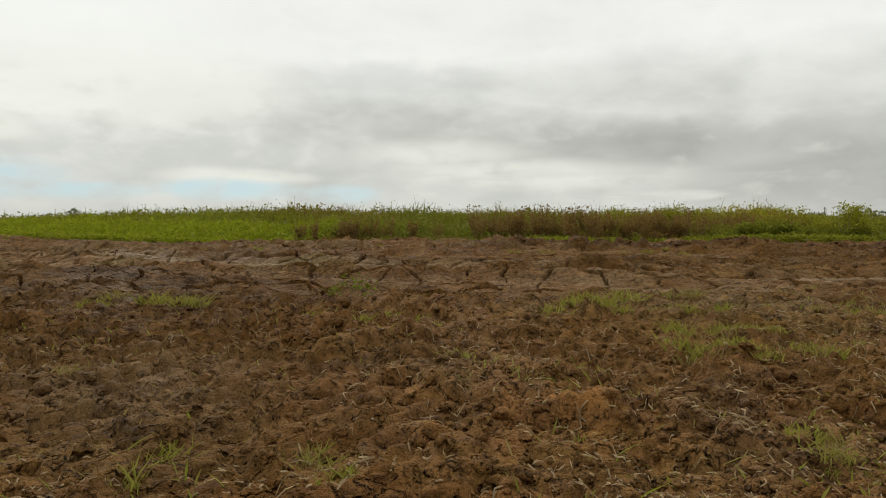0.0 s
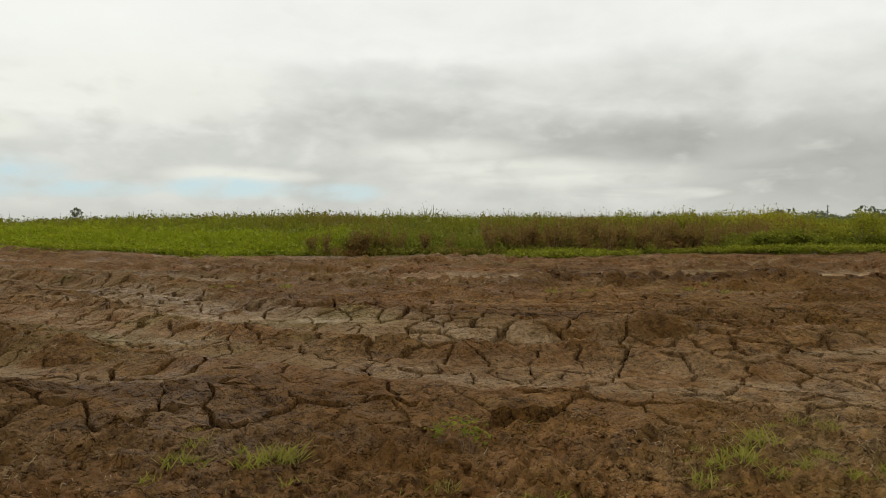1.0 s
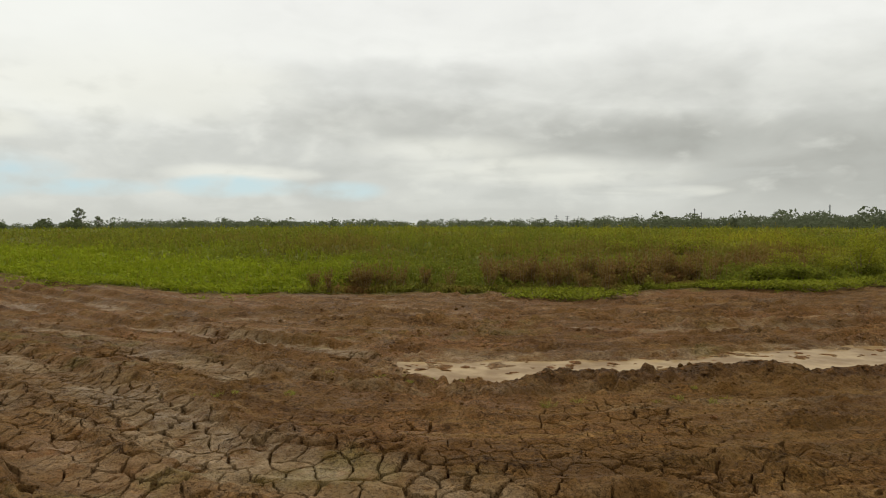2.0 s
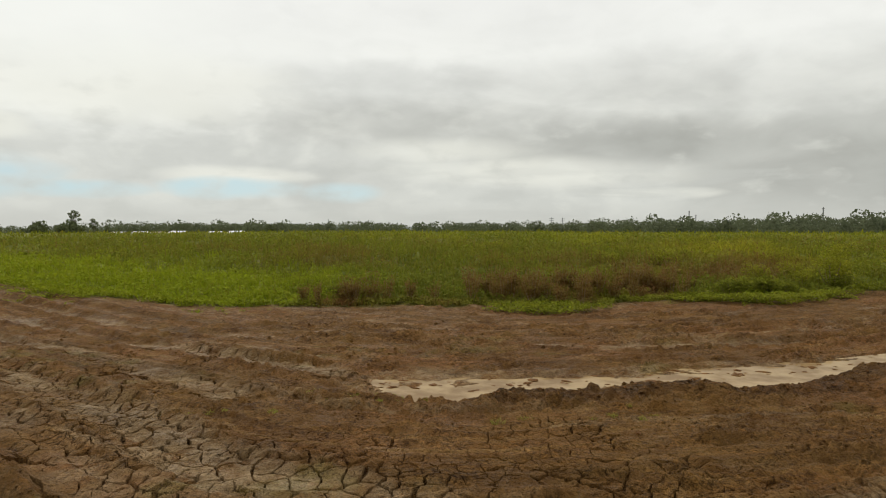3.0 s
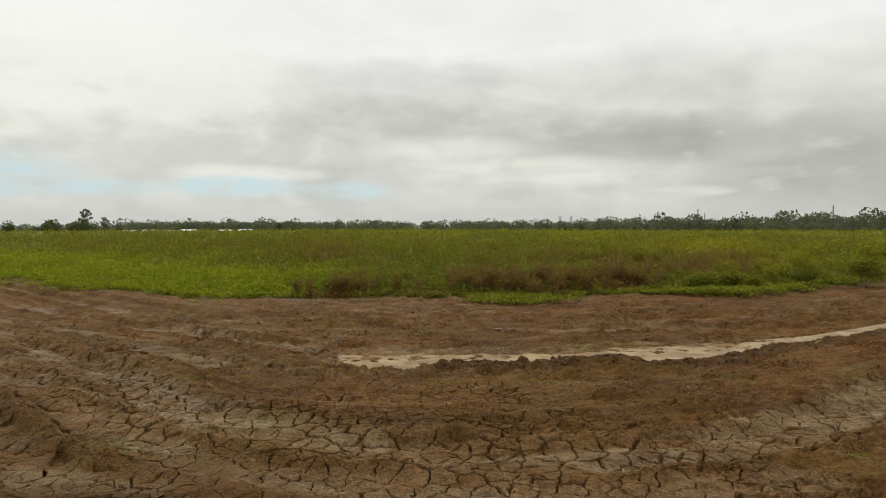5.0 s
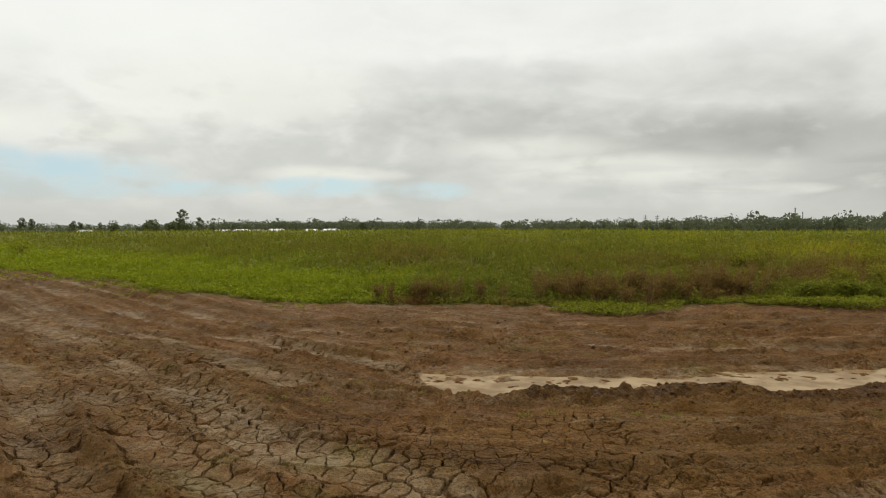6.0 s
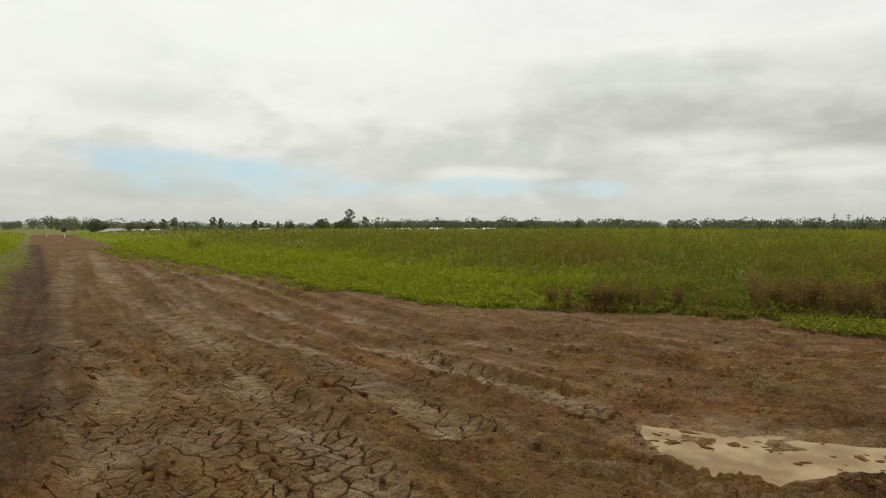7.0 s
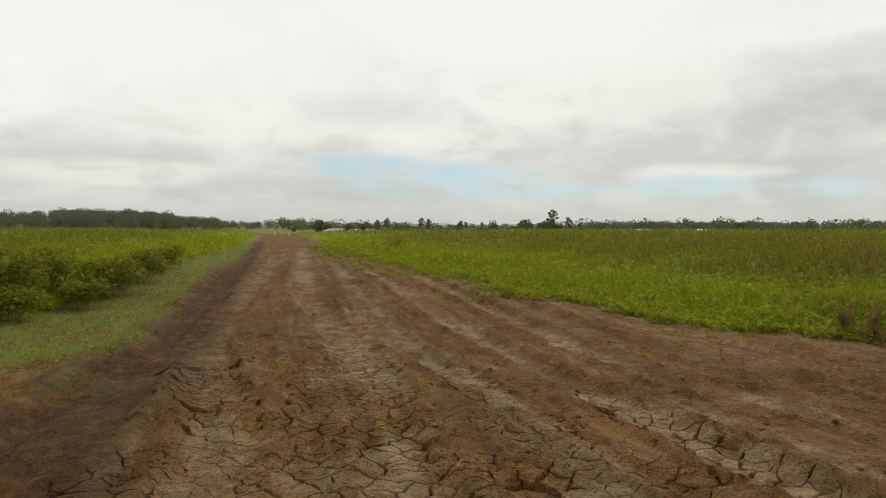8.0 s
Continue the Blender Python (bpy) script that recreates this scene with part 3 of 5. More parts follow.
def zones(x, y):
    """Pale crust, green film, dark earth and red earth, 0 to 1 each."""
    wob = 0.25 * fbm(x, y, 1.2, 3, 50)
    broken = fbm(x, y, 0.55, 3, 51)
    pale = np.zeros(np.shape(x))
    for line, wide, strong in ((NEAR_RUT, 0.46, 1.0), (MID_RUT, 0.34, 0.75), (LEFT_RUT, 0.36, 0.85), (CROSS_RUT, 0.28, 0.9), (FAR_RUT, 0.28, 1.0), (EDGE_RUT, 0.24, 0.8), (SIDE_RUT, 0.2, 0.4)):
        d = off_line(line, x, y)[0]
        pale = np.maximum(pale, strong * np.exp(-((d + 0.7 * wob) / wide) ** 4))
    pale = np.clip(pale * np.clip(0.85 + 1.5 * broken, 0.1, 1.0), 0, 1)
    pool, side = pool_depth(x, y)
    pale = np.maximum(pale, 0.8 * smooth(-0.5, 0.1, pool) * smooth(0.3, 0.8, side))
    pale = np.maximum(pale, dried_pools(x, y) * np.clip(0.85 + 0.6 * fbm(x, y, 1.3, 3, 49), 0.3, 1))
    stripe, stripe2 = bands(x, y, 120, 2.2, 0.16), bands(x, y, 125, 3.2, 0.20)
    stripe3 = bands(x, y, 130, 6.0, 0.5) + 0.5 * fbm(x, y, 5.0, 3, 134)
    pale = np.clip(np.maximum(pale, 0.6 * smooth(0.22, 0.5, stripe2) * smooth(3, 5, y)), 0, 1)
    mown = smooth(-0.3, 0.5, verge_depth(x, y)) * (0.55 + 0.45 * smooth(-0.45, 0.0, fbm(x, y, 0.8, 4, 85, 0.6)))
    rim = smooth(-0.6, 0.6, edge_depth(x, y))
    lawn = np.exp(-(((x - 0.75) / 0.55) ** 2 + ((y - 1.7) / 0.8) ** 2)) * 0.12
    film = 0.22 * smooth(0.12, 0.5, fbm(x, y, 0.6, 3, 52)) * smooth(-0.1, 0.35, fbm(x, y, 3.0, 3, 46)) * smooth(14, 10, y) * smooth(2.5, 4, y)
    green = np.clip(np.maximum.reduce([mown, rim, lawn, film]), 0, 1)
    fresh = smooth(4.2, 2.6, y) * smooth(6, 4, np.abs(x))
    track, bank = off_line(DARK_TRACK, x, y)[0], off_line(RIDGE, x, y)[0]
    # Dark along the wet track and the ridge, in patches and wheel stripes.
    dark = (1 - 0.65 * fresh) * np.clip(np.maximum.reduce([1.0 * np.exp(-((track + wob) / 0.85) ** 4), 0.85 * np.exp(-(bank / 0.3) ** 2), 0.35 * smooth(0.10, 0.45, fbm(x, y, 0.7, 3, 53)), 0.38 * smooth(0.12, 0.42, stripe), 0.30 * smooth(0.15, 0.45, stripe3)]), 0, 1)
    dark = np.maximum(dark, 0.4 * fresh * smooth(0.05, 0.35, fbm(x, y, 7.0, 4, 58, 0.65)))
    dull = fresh * smooth(0.05, -0.35, x / (y + 0.3))
    dark = np.maximum(dark, 0.38 * dull)
    red = np.clip(0.22 + 0.9 * fbm(x, y, 0.4, 3, 54) - 0.5 * stripe - 0.3 * stripe3, 0, 1) * np.interp(x + 0.3 * y, (-9, -1), (0.45, 1.0))
    heap = np.exp(-(((x + 1.45) / 0.85) ** 2 + ((y - 2.35) / 0.34) ** 2)) + 0.3 * np.exp(-(((x + 0.55) / 0.5) ** 2 + ((y - 2.2) / 0.25) ** 2))
    dark, red = np.maximum(dark, 0.85 * np.clip(heap, 0, 1)), red * (1 - 0.8 * np.clip(heap, 0, 1))
    fresh = fresh * (1 - np.clip(heap, 0, 1))
    pale = pale * (1 - 0.85 * np.clip(heap, 0, 1))
    pale = np.maximum(pale, fresh * np.interp(y, (2.5, 4.0), (1.0, 0.5)) * np.clip(0.12 + 0.6 * fbm(x, y, 2.1, 3, 59), 0, 1))
    red = np.maximum(red, fresh * np.clip(0.52 + 0.5 * fbm(x, y, 1.3, 3, 55) + 0.7 * fbm(x, y, 6.0, 4, 56, 0.65), 0, 1) * (1 - 0.6 * dull))
    return np.stack([pale, green, dark, red], -1)


def lane_lie(x, y):
    """Where a place lies across and along the lane, for streaks drawn out by the wheels."""
    u, s = across(x, y)
    return np.stack([u, s, 0 * u, 0 * u + 1], -1)


# ---------------------------------------------------------------- mesh helpers
def mesh_from(name, verts, faces, mat, tint=None, attribute="tint", smooth_faces=False, lane=None):
    """A mesh from arrays: faces of one size as an (n, k) array."""
    me = bpy.data.meshes.new(name)
    verts, faces = np.asarray(verts, np.float32), np.asarray(faces, np.int32)
    me.vertices.add(len(verts))
    me.vertices.foreach_set("co", verts.ravel())
    k = faces.shape[1]
    me.loops.add(faces.size)
    me.loops.foreach_set("vertex_index", faces.ravel())
    me.polygons.add(len(faces))
    me.polygons.foreach_set("loop_start", np.arange(0, faces.size, k, dtype=np.int32))
    if smooth_faces:
        me.polygons.foreach_set("use_smooth", np.ones(len(faces), bool))
    if tint is not None:
        layer = me.attributes.new(attribute, "FLOAT_COLOR", "POINT")
        layer.data.foreach_set("color", np.asarray(tint, np.float32).ravel())
    if lane is not None:
        layer = me.attributes.new("lane", "FLOAT_COLOR", "POINT")
        layer.data.foreach_set("color", np.asarray(lane, np.float32).ravel())
    me.materials.append(mat)
    me.update(calc_edges=True)
    return me


def part(name, bm, mat, parent, label=""):
    """Links a bmesh as one mesh object under a thing or a part."""
    me = bpy.data.meshes.new(name)
    bm.to_mesh(me)
    bm.free()
    me.materials.append(mat)
    ob = new(name, me)
    ob.parent = parent
    return tagged(ob, label)


def box(bm, x0, x1, y0, y1, z0, z1):
    vs = [bm.verts.new(c) for c in ((x0, y0, z0), (x1, y0, z0), (x1, y1, z0), (x0, y1, z0), (x0, y0, z1), (x1, y0, z1), (x1, y1, z1), (x0, y1, z1))]
    for f in ((3, 2, 1, 0), (4, 5, 6, 7), (0, 1, 5, 4), (1, 2, 6, 5), (2, 3, 7, 6), (3, 0, 4, 7)):
        bm.faces.new([vs[i] for i in f])


def tube(bm, a, b, ra, rb, sides=6):
    """A tapered round bar from a to b."""
    a, b = Vector(a), Vector(b)
    q = (b - a).to_track_quat("Z", "Y")
    rings = []
    for c, r in ((a, ra), (b, rb)):
        rings.append([bm.verts.new(c + q @ Vector((r * math.cos(k * math.tau / sides), r * math.sin(k * math.tau / sides), 0))) for k in range(sides)])
    for k in range(sides):
        j = (k + 1) % sides
        bm.faces.new((rings[0][k], rings[0][j], rings[1][j], rings[1][k]))
    bm.faces.new(rings[0][::-1])
    bm.faces.new(rings[1])


def blades(rng, x, y, z0, z1, wide, tint, lean=0.35, bend=0.5):
    """Grass blades and leafy stalks: arrays of verts, triangles and tints."""
    count = len(x)
    turn, tip = rng.uniform(0, math.tau, count), rng.uniform(0, math.tau, count)
    tall = z1 - z0
    cx, sx = np.cos(turn) * wide * 0.5, np.sin(turn) * wide * 0.5
    sway = rng.uniform(0.1, 1.0, count) * lean * tall
    dx, dy = np.cos(tip) * sway, np.sin(tip) * sway
    v = np.empty((count, 5, 3))
    v[:, 0] = np.stack([x - cx * 0.7, y - sx * 0.7, z0], -1)
    v[:, 1] = np.stack([x + cx * 0.7, y + sx * 0.7, z0], -1)
    mid = z0 + tall * 0.55
    v[:, 2] = np.stack([x + cx + dx * bend * 0.5, y + sx + dy * bend * 0.5, mid], -1)
    v[:, 3] = np.stack([x - cx + dx * bend * 0.5, y - sx + dy * bend * 0.5, mid], -1)
    v[:, 4] = np.stack([x + dx, y + dy, z1], -1)
    base = np.arange(count)[:, None] * 5
    f = np.concatenate([base + (0, 1, 2), base + (0, 2, 3), base + (3, 2, 4)])
    return v.reshape(-1, 3), f, np.repeat(tint, 5, 0)


def leaves(rng, x, y, z, size, tint, droop=0.6):
    """Broad leaves: two triangles folded along the midrib."""
    count = len(x)
    turn, pitch = rng.uniform(0, math.tau, count), rng.uniform(-droop, droop + 0.3, count)
    fx, fy, fz = np.cos(turn) * np.cos(pitch), np.sin(turn) * np.cos(pitch), np.sin(pitch)
    sx, sy = -np.sin(turn) * size * 0.33, np.cos(turn) * size * 0.33
    v = np.empty((count, 4, 3))
    v[:, 0] = np.stack([x, y, z], -1)
    v[:, 2] = np.stack([x + fx * size, y + fy * size, z + fz * size], -1)
    m = np.stack([x + fx * size * 0.45, y + fy * size * 0.45, z + fz * size * 0.45 + size * 0.12], -1)
    v[:, 1], v[:, 3] = m + np.stack([sx, sy, sx * 0], -1), m - np.stack([sx, sy, sx * 0], -1)
    base = np.arange(count)[:, None] * 4
    return v.reshape(-1, 3), np.concatenate([base + (0, 1, 2), base + (0, 2, 3)]), np.repeat(tint, 4, 0)


def joined(*sets):
    verts, faces, tints, start = [], [], [], 0
    for v, f, t in sets:
        verts.append(v), faces.append(f + start), tints.append(t)
        start += len(v)
    return np.concatenate(verts), np.concatenate(faces), np.concatenate(tints)


# ---------------------------------------------------------------- ground
def ground_grid():
    rows = [0.36]
    while rows[-1] < 60:
        rows.append(rows[-1] * 1.0074)
    while rows[-1] < 3000:
        rows.append(rows[-1] * 1.06)
    behind, step = [], 0.02
    at = 0.36
    while at > -3000:
        at -= step
        step *= 1.22
        behind.append(at)
    ys = np.array(behind[::-1] + rows)
    cols = np.concatenate([np.arange(-1.3, -0.92, 0.006), np.arange(-0.92, 0.72, 0.0036), np.arange(0.72, 1.05, 0.008)])
    outer, step, at = [], 0.006, 0.0
    while at < 9:
        at += step
        step *= 1.13
        outer.append(at)
    outer = np.array(outer)
    cols = np.concatenate([cols[0] - outer[::-1], cols, cols[-1] + outer])
    wide = 0.8 + 0.36 + np.abs(ys - 0.36)
    y = np.repeat(ys[:, None], len(cols), 1)
    x = wide[:, None] * cols[None, :]
    return x, y


gx, gy = ground_grid()
shape = gx.shape
gx, gy = gx.ravel(), gy.ravel()
gz = ground_height(gx, gy)
ids = np.arange(gx.size).reshape(shape)
quads = np.stack([ids[:-1, :-1], ids[:-1, 1:], ids[1:, 1:], ids[1:, :-1]], -1).reshape(-1, 4)
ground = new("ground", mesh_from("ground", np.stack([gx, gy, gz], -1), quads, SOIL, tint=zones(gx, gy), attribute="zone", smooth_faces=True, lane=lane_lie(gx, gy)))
tagged(ground, "churned brown mud lane with ruts and drying crust", "ground", kind="structure")

# Muddy rain water lying in the deepest rut.
wl = np.arange(-0.85, 15.9, 0.25)
low_side = np.interp(wl, NEAR_SHORE[:, 0], NEAR_SHORE[:, 1]) - 0.35
high_side = np.interp(wl, FAR_SHORE[:, 0], FAR_SHORE[:, 1]) + 0.14
verts = np.concatenate([np.stack([wl, low_side, wl * 0 + WATER_LEVEL], -1), np.stack([wl, high_side, wl * 0 + WATER_LEVEL], -1)])
k = np.arange(len(wl) - 1)
puddle = new("puddle_water", mesh_from("puddle_water", verts, np.stack([k, k + 1, k + 1 + len(wl), k + len(wl)], -1), WATER))
tagged(puddle, "shallow tan muddy water standing in a wheel rut", "puddle", kind="structure")


# ---------------------------------------------------------------- cracked mud plates
def clip_cell(poly, site, other):
    """The part of a polygon that lies nearer to site than to other."""
    mx, my = (site[0] + other[0]) / 2, (site[1] + other[1]) / 2
    nx, ny = other[0] - site[0], other[1] - site[1]
    out, count = [], len(poly)
    side = [(px - mx) * nx + (py - my) * ny for px, py in poly]
    for i in range(count):
        j = (i + 1) % count
        if side[i] <= 0:
            out.append(poly[i])
        if (side[i] < 0) != (side[j] < 0) and side[i] != side[j]:
            t = side[i] / (side[i] - side[j])
            out.append((poly[i][0] + t * (poly[j][0] - poly[i][0]), poly[i][1] + t * (poly[j][1] - poly[i][1])))
    return out


def mud_plates(stretch=1.12, cell=0.165):
    rng = random.Random(7)
    sites, nx, ny = {}, 104, 59
    x0, y0 = -10.0, 1.7 / stretch
    for i in range(nx):
        for j in range(ny):
            if rng.random() < 0.62:
                sites[i, j] = (x0 + (i + rng.uniform(0.08, 0.92)) * cell, y0 + (j + rng.uniform(0.08, 0.92)) * cell)
    cells = []
    spots = np.array(list(sites.values())) * (1, stretch)
    shown = cracked(spots[:, 0], spots[:, 1])
    for ((i, j), site), show in zip(sites.items(), shown):
        sx, sy = site[0], site[1] * stretch
        if show < 0.4:
            continue
        if sy < 1.2 + 0.2 * abs(sx) or sy > 12:
            continue
        poly = [(site[0] - 0.6, site[1] - 0.6), (site[0] + 0.6, site[1] - 0.6), (site[0] + 0.6, site[1] + 0.6), (site[0] - 0.6, site[1] + 0.6)]
        for a in range(-3, 4):
            for b in range(-3, 4):
                if (a or b) and (i + a, j + b) in sites:
                    poly = clip_cell(poly, site, sites[i + a, j + b])
        cells.append((site, poly, float(show)))
    return [((s[0], s[1] * stretch), [(px, py * stretch) for px, py in poly], show) for s, poly, show in cells]


def plate_mesh(site, poly, show):
    ring = []
    for (ax, ay), (bx, by) in zip(poly, poly[1:] + poly[:1]):
        steps = max(1, int(math.hypot(bx - ax, by - ay) / 0.032))
        for s in range(steps):
            ring.append((ax + (bx - ax) * s / steps, ay + (by - ay) * s / steps))
    ring = np.array(ring)
    ring = ring + 0.050 * np.stack([fbm(ring[:, 0], ring[:, 1], 9.0, 4, 60, 0.7), fbm(ring[:, 0], ring[:, 1], 9.0, 4, 64, 0.7)], -1)
    site = np.array(site)
    out = ring - site
    size = np.maximum(np.hypot(out[:, 0], out[:, 1]), 1e-3)[:, None]
    rut = np.exp(-(off_line(NEAR_RUT, ring[:, 0], ring[:, 1])[0] / 0.8) ** 4)
    open_ = np.maximum(smooth(-0.35, 0.55, fbm(ring[:, 0], ring[:, 1], 2.0, 4, 67, 0.6) + 0.16 * rut), 0.26 + 0.20 * rut * show)
    gap = ((0.0010 + 0.0215 * open_ * (0.3 + 0.7 * show)) * (1 + 0.6 * fbm(ring[:, 0], ring[:, 1], 22.0, 2, 69)))[:, None]
    rim = site + out * np.clip(1 - gap / size, 0.3, 1)
    fall = np.clip(gap[:, 0] * 0.25, 0.0, 0.003)
    step = np.clip(1 - (gap * 1.3 + 0.003) / size, 0.2, 1)
    shoulder = site + out * step
    level = -0.024 * (1 - show)
    m = len(ring)
    rings = [(rim, 0.09), (rim, fall), (shoulder, 0.0)]
    rings += [(site + out * np.minimum(step, k), 0.0) for k in (0.66, 0.33)] + [(site[None], 0.0)]
    flat = np.concatenate([q for q, _ in rings])
    drop = np.concatenate([np.zeros(len(q)) + e for q, e in rings]) - level
    i = np.arange(m)
    j = (i + 1) % m
    tris = []
    for a in range(0, 4 * m, m):
        tris += [np.stack([a + i, a + j, a + m + j], -1), np.stack([a + i, a + m + j, a + m + i], -1)]
    tris.append(np.stack([4 * m + i, 4 * m + j, np.full(m, 5 * m)], -1))
    return flat, drop, np.concatenate(tris)


# ---------------------------------------------------------------- weeds of the two fields
def canopy(x, y):
    """How high the weeds stand."""
    d, l = edge_depth(x, y), left_depth(x, y)
    right = 0.16 + 0.46 * smooth(0, 3.2, d) + 0.48 * smooth(3, 11, d) + 0.32 * smooth(10, 45, d)
    right = right + 0.18 * np.exp(-(((x - 14) / 4.5) ** 2 + ((y - 33) / 6) ** 2))
    left = 0.30 + 0.35 * smooth(0, 2.0, l) + 0.45 * smooth(2, 9, l) + 0.25 * smooth(10, 40, l)
    high = np.where(d > 0, right, 0) + np.where(l > 0, left, 0)
    return high * (1 + 0.28 * fbm(x, y, 0.35, 3, 70) + 0.34 * fbm(x, y, 1.2, 2, 71)), np.maximum(d, l)


def weed_tint(x, y, rng, top):
    """Dry, yellow and lush shares of each weed."""
    d = np.maximum(edge_depth(x, y), left_depth(x, y))
    dry = np.exp(-(((x + 2.8) / 0.9) ** 2 + ((d - 0.4) / 0.7) ** 2)) + 0.8 * np.exp(-(((x - 2.2) / 0.85) ** 2 + ((d - 2.2) / 1.1) ** 2)) + 0.6 * np.exp(-(((x - 4.3) / 1.0) ** 2 + ((d - 1.3) / 1.0) ** 2)) + np.exp(-(((x - 6.6) / 0.9) ** 2 + ((d - 1.8) / 1.5) ** 2)) + 0.8 * np.exp(-(((x - 11.5) / 3.5) ** 2 + ((d - 5.0) / 1.8) ** 2)) + 0.5 * np.exp(-(((x - 0.2) / 1.6) ** 2 + ((d - 0.3) / 0.5) ** 2))
    drift = fbm(x * 0.5, y * 1.4, 0.30, 4, 74, 0.6)
    dry = dry + 0.42 * smooth(0.05, 0.45, drift) * smooth(4.0, 9, d) * smooth(60, 25, d) + 0.08 * smooth(3, 8, d) * smooth(30, 16, d)
    dry = np.clip(dry * np.interp(x, (-14, -3), (0.6, 1.0)) + rng.normal(0, 0.12, len(x)), 0, 1)
    crest = smooth(18, 45, d)
    yellow = np.clip(0.06 + np.interp(x, (-8, 6), (0.35, 0.55)) * smooth(-0.1, 0.35, fbm(x, y * 0.4, 0.14, 3, 77)) * crest + 0.30 * smooth(0.15, 0.5, fbm(x, y, 0.55, 3, 78)) * smooth(4, 12, d) + np.exp(-(((x - 14.5) / 3.5) ** 2 + ((y - 33) / 6) ** 2)) + rng.normal(0, 0.12, len(x)), 0, 1) * top
    lush = np.clip(smooth(-0.5, -6.0, x) * smooth(7, 2, d) + 0.30 * smooth(-2, -9, x) * smooth(14, 6, d) + 0.55 * np.exp(-(((x - 10) / 3.0) ** 2 + (d / 1.5) ** 2)) + 0.85 * fbm(x, y, 0.7, 4, 79, 0.6) + rng.normal(0, 0.15, len(x)), 0, 1)
    return np.stack([dry, yellow, lush, dry * 0 + 1], -1)


def scatter(rng, count, near, far, turn0=-52, turn1=82):
    turn = np.radians(rng.uniform(turn0, turn1, count))
    r = near * (far / near) ** rng.uniform(0, 1, count)
    return -np.sin(turn) * r, np.cos(turn) * r, r


def weed_field():
    rng = np.random.default_rng(11)
    sets = []
    for count, near, far in ((100000, 15.0, 45.0), (60000, 45.0, 190.0)):
        x, y, r = scatter(rng, count, near, far)
        high, d = canopy(x, y)
        keep = (d > 0.0) & (high > 0.1)
        x, y, r, high, d = x[keep], y[keep], r[keep], high[keep], d[keep]
        top = rng.uniform(0.62, 1.12, len(x)) ** 1.0
        foot = np.where(d < 1.2, 0.0, np.clip(0.35 + 0.02 * d, 0, 0.55))
        z = lie(x, y)
        sets.append(blades(rng, x, y, z + high * foot, z + high * top, 0.012 + 0.0011 * r, weed_tint(x, y, rng, smooth(0.7, 1.05, top)), 0.7))
    x, y, r = scatter(rng, 225000, 15.0, 80.0)
    high, d = canopy(x, y)
    keep = (d > -0.05) & (high > 0.1)
    x, y, r, high, d = x[keep], y[keep], r[keep], high[keep], d[keep]
    z = lie(x, y) + high * rng.uniform(0.25, 1.0, len(x)) * np.where(d < 0.8, 0.8, 1.0)
    sets.append(leaves(rng, x, y, z, (0.07 + 0.0030 * r) * rng.uniform(0.6, 1.3, len(x)), weed_tint(x, y, rng, 0.6)))
    # seed stalks standing above the rest
    x, y, r = scatter(rng, 15000, 16.0, 60.0)
    high, d = canopy(x, y)
    keep = (d > 0.6) & (fbm(x, y, 0.5, 3, 91) > -0.1)
    x, y, r, high = x[keep], y[keep], r[keep], high[keep]
    z = lie(x, y)
    tint = weed_tint(x, y, rng, 0.8)
    tint[:, 0] = np.clip(tint[:, 0] + rng.uniform(0, 0.5, len(x)), 0, 1)
    up = high * rng.uniform(1.02, 1.30, len(x))
    sets.append(blades(rng, x, y, z + high * 0.5, z + up, 0.006 + 0.0006 * r, tint, 0.25))
    sets.append(leaves(rng, x, y, z + up * rng.uniform(0.85, 1.0, len(x)), 0.03 + 0.0016 * r, tint, 1.2))
    # creeping plants that spill out over the mud
    x = np.concatenate([rng.uniform(-14, 16, 90000), rng.uniform(-45, -14, 60000)])
    y = np.interp(x, EDGE[:, 0], EDGE[:, 1]) + rng.uniform(-1.0, 0.4, len(x)) * np.interp(x, (-16, -8), (5.5, 3.0))
    r, d = np.hypot(x, y), edge_depth(x, y)
    reach = 0.25 + 1.0 * smooth(0.0, 0.45, fbm(x, y, 0.35, 3, 93)) + 0.9 * np.exp(-((x - 9.5) / 2.6) ** 2) + 0.5 * np.exp(-((x - 2.6) / 1.2) ** 2) + 2.2 * smooth(-8, -16, x)
    keep = (d < 0.5) & (d > -reach) & (fbm(x, y, 1.7, 4, 95, 0.65) > -0.02 - 0.24 * d)
    x, y, r, d = x[keep], y[keep], r[keep], d[keep]
    tint = weed_tint(x, y, rng, 0.7)
    tint[:, 0] *= 0.6
    tint[:, 2] = np.clip(0.7 * tint[:, 2], 0, 1)
    tint[:, 1] = np.clip(tint[:, 1] + 0.15, 0, 1)
    z = ground_height(x, y) + rng.uniform(0.0, 0.14, len(x)) * np.clip(1 + 0.7 * d, 0.25, 1.2)
    sets.append(leaves(rng, x, y, z, 0.035 + 0.0018 * r, tint, 0.5))
    return joined(*sets)


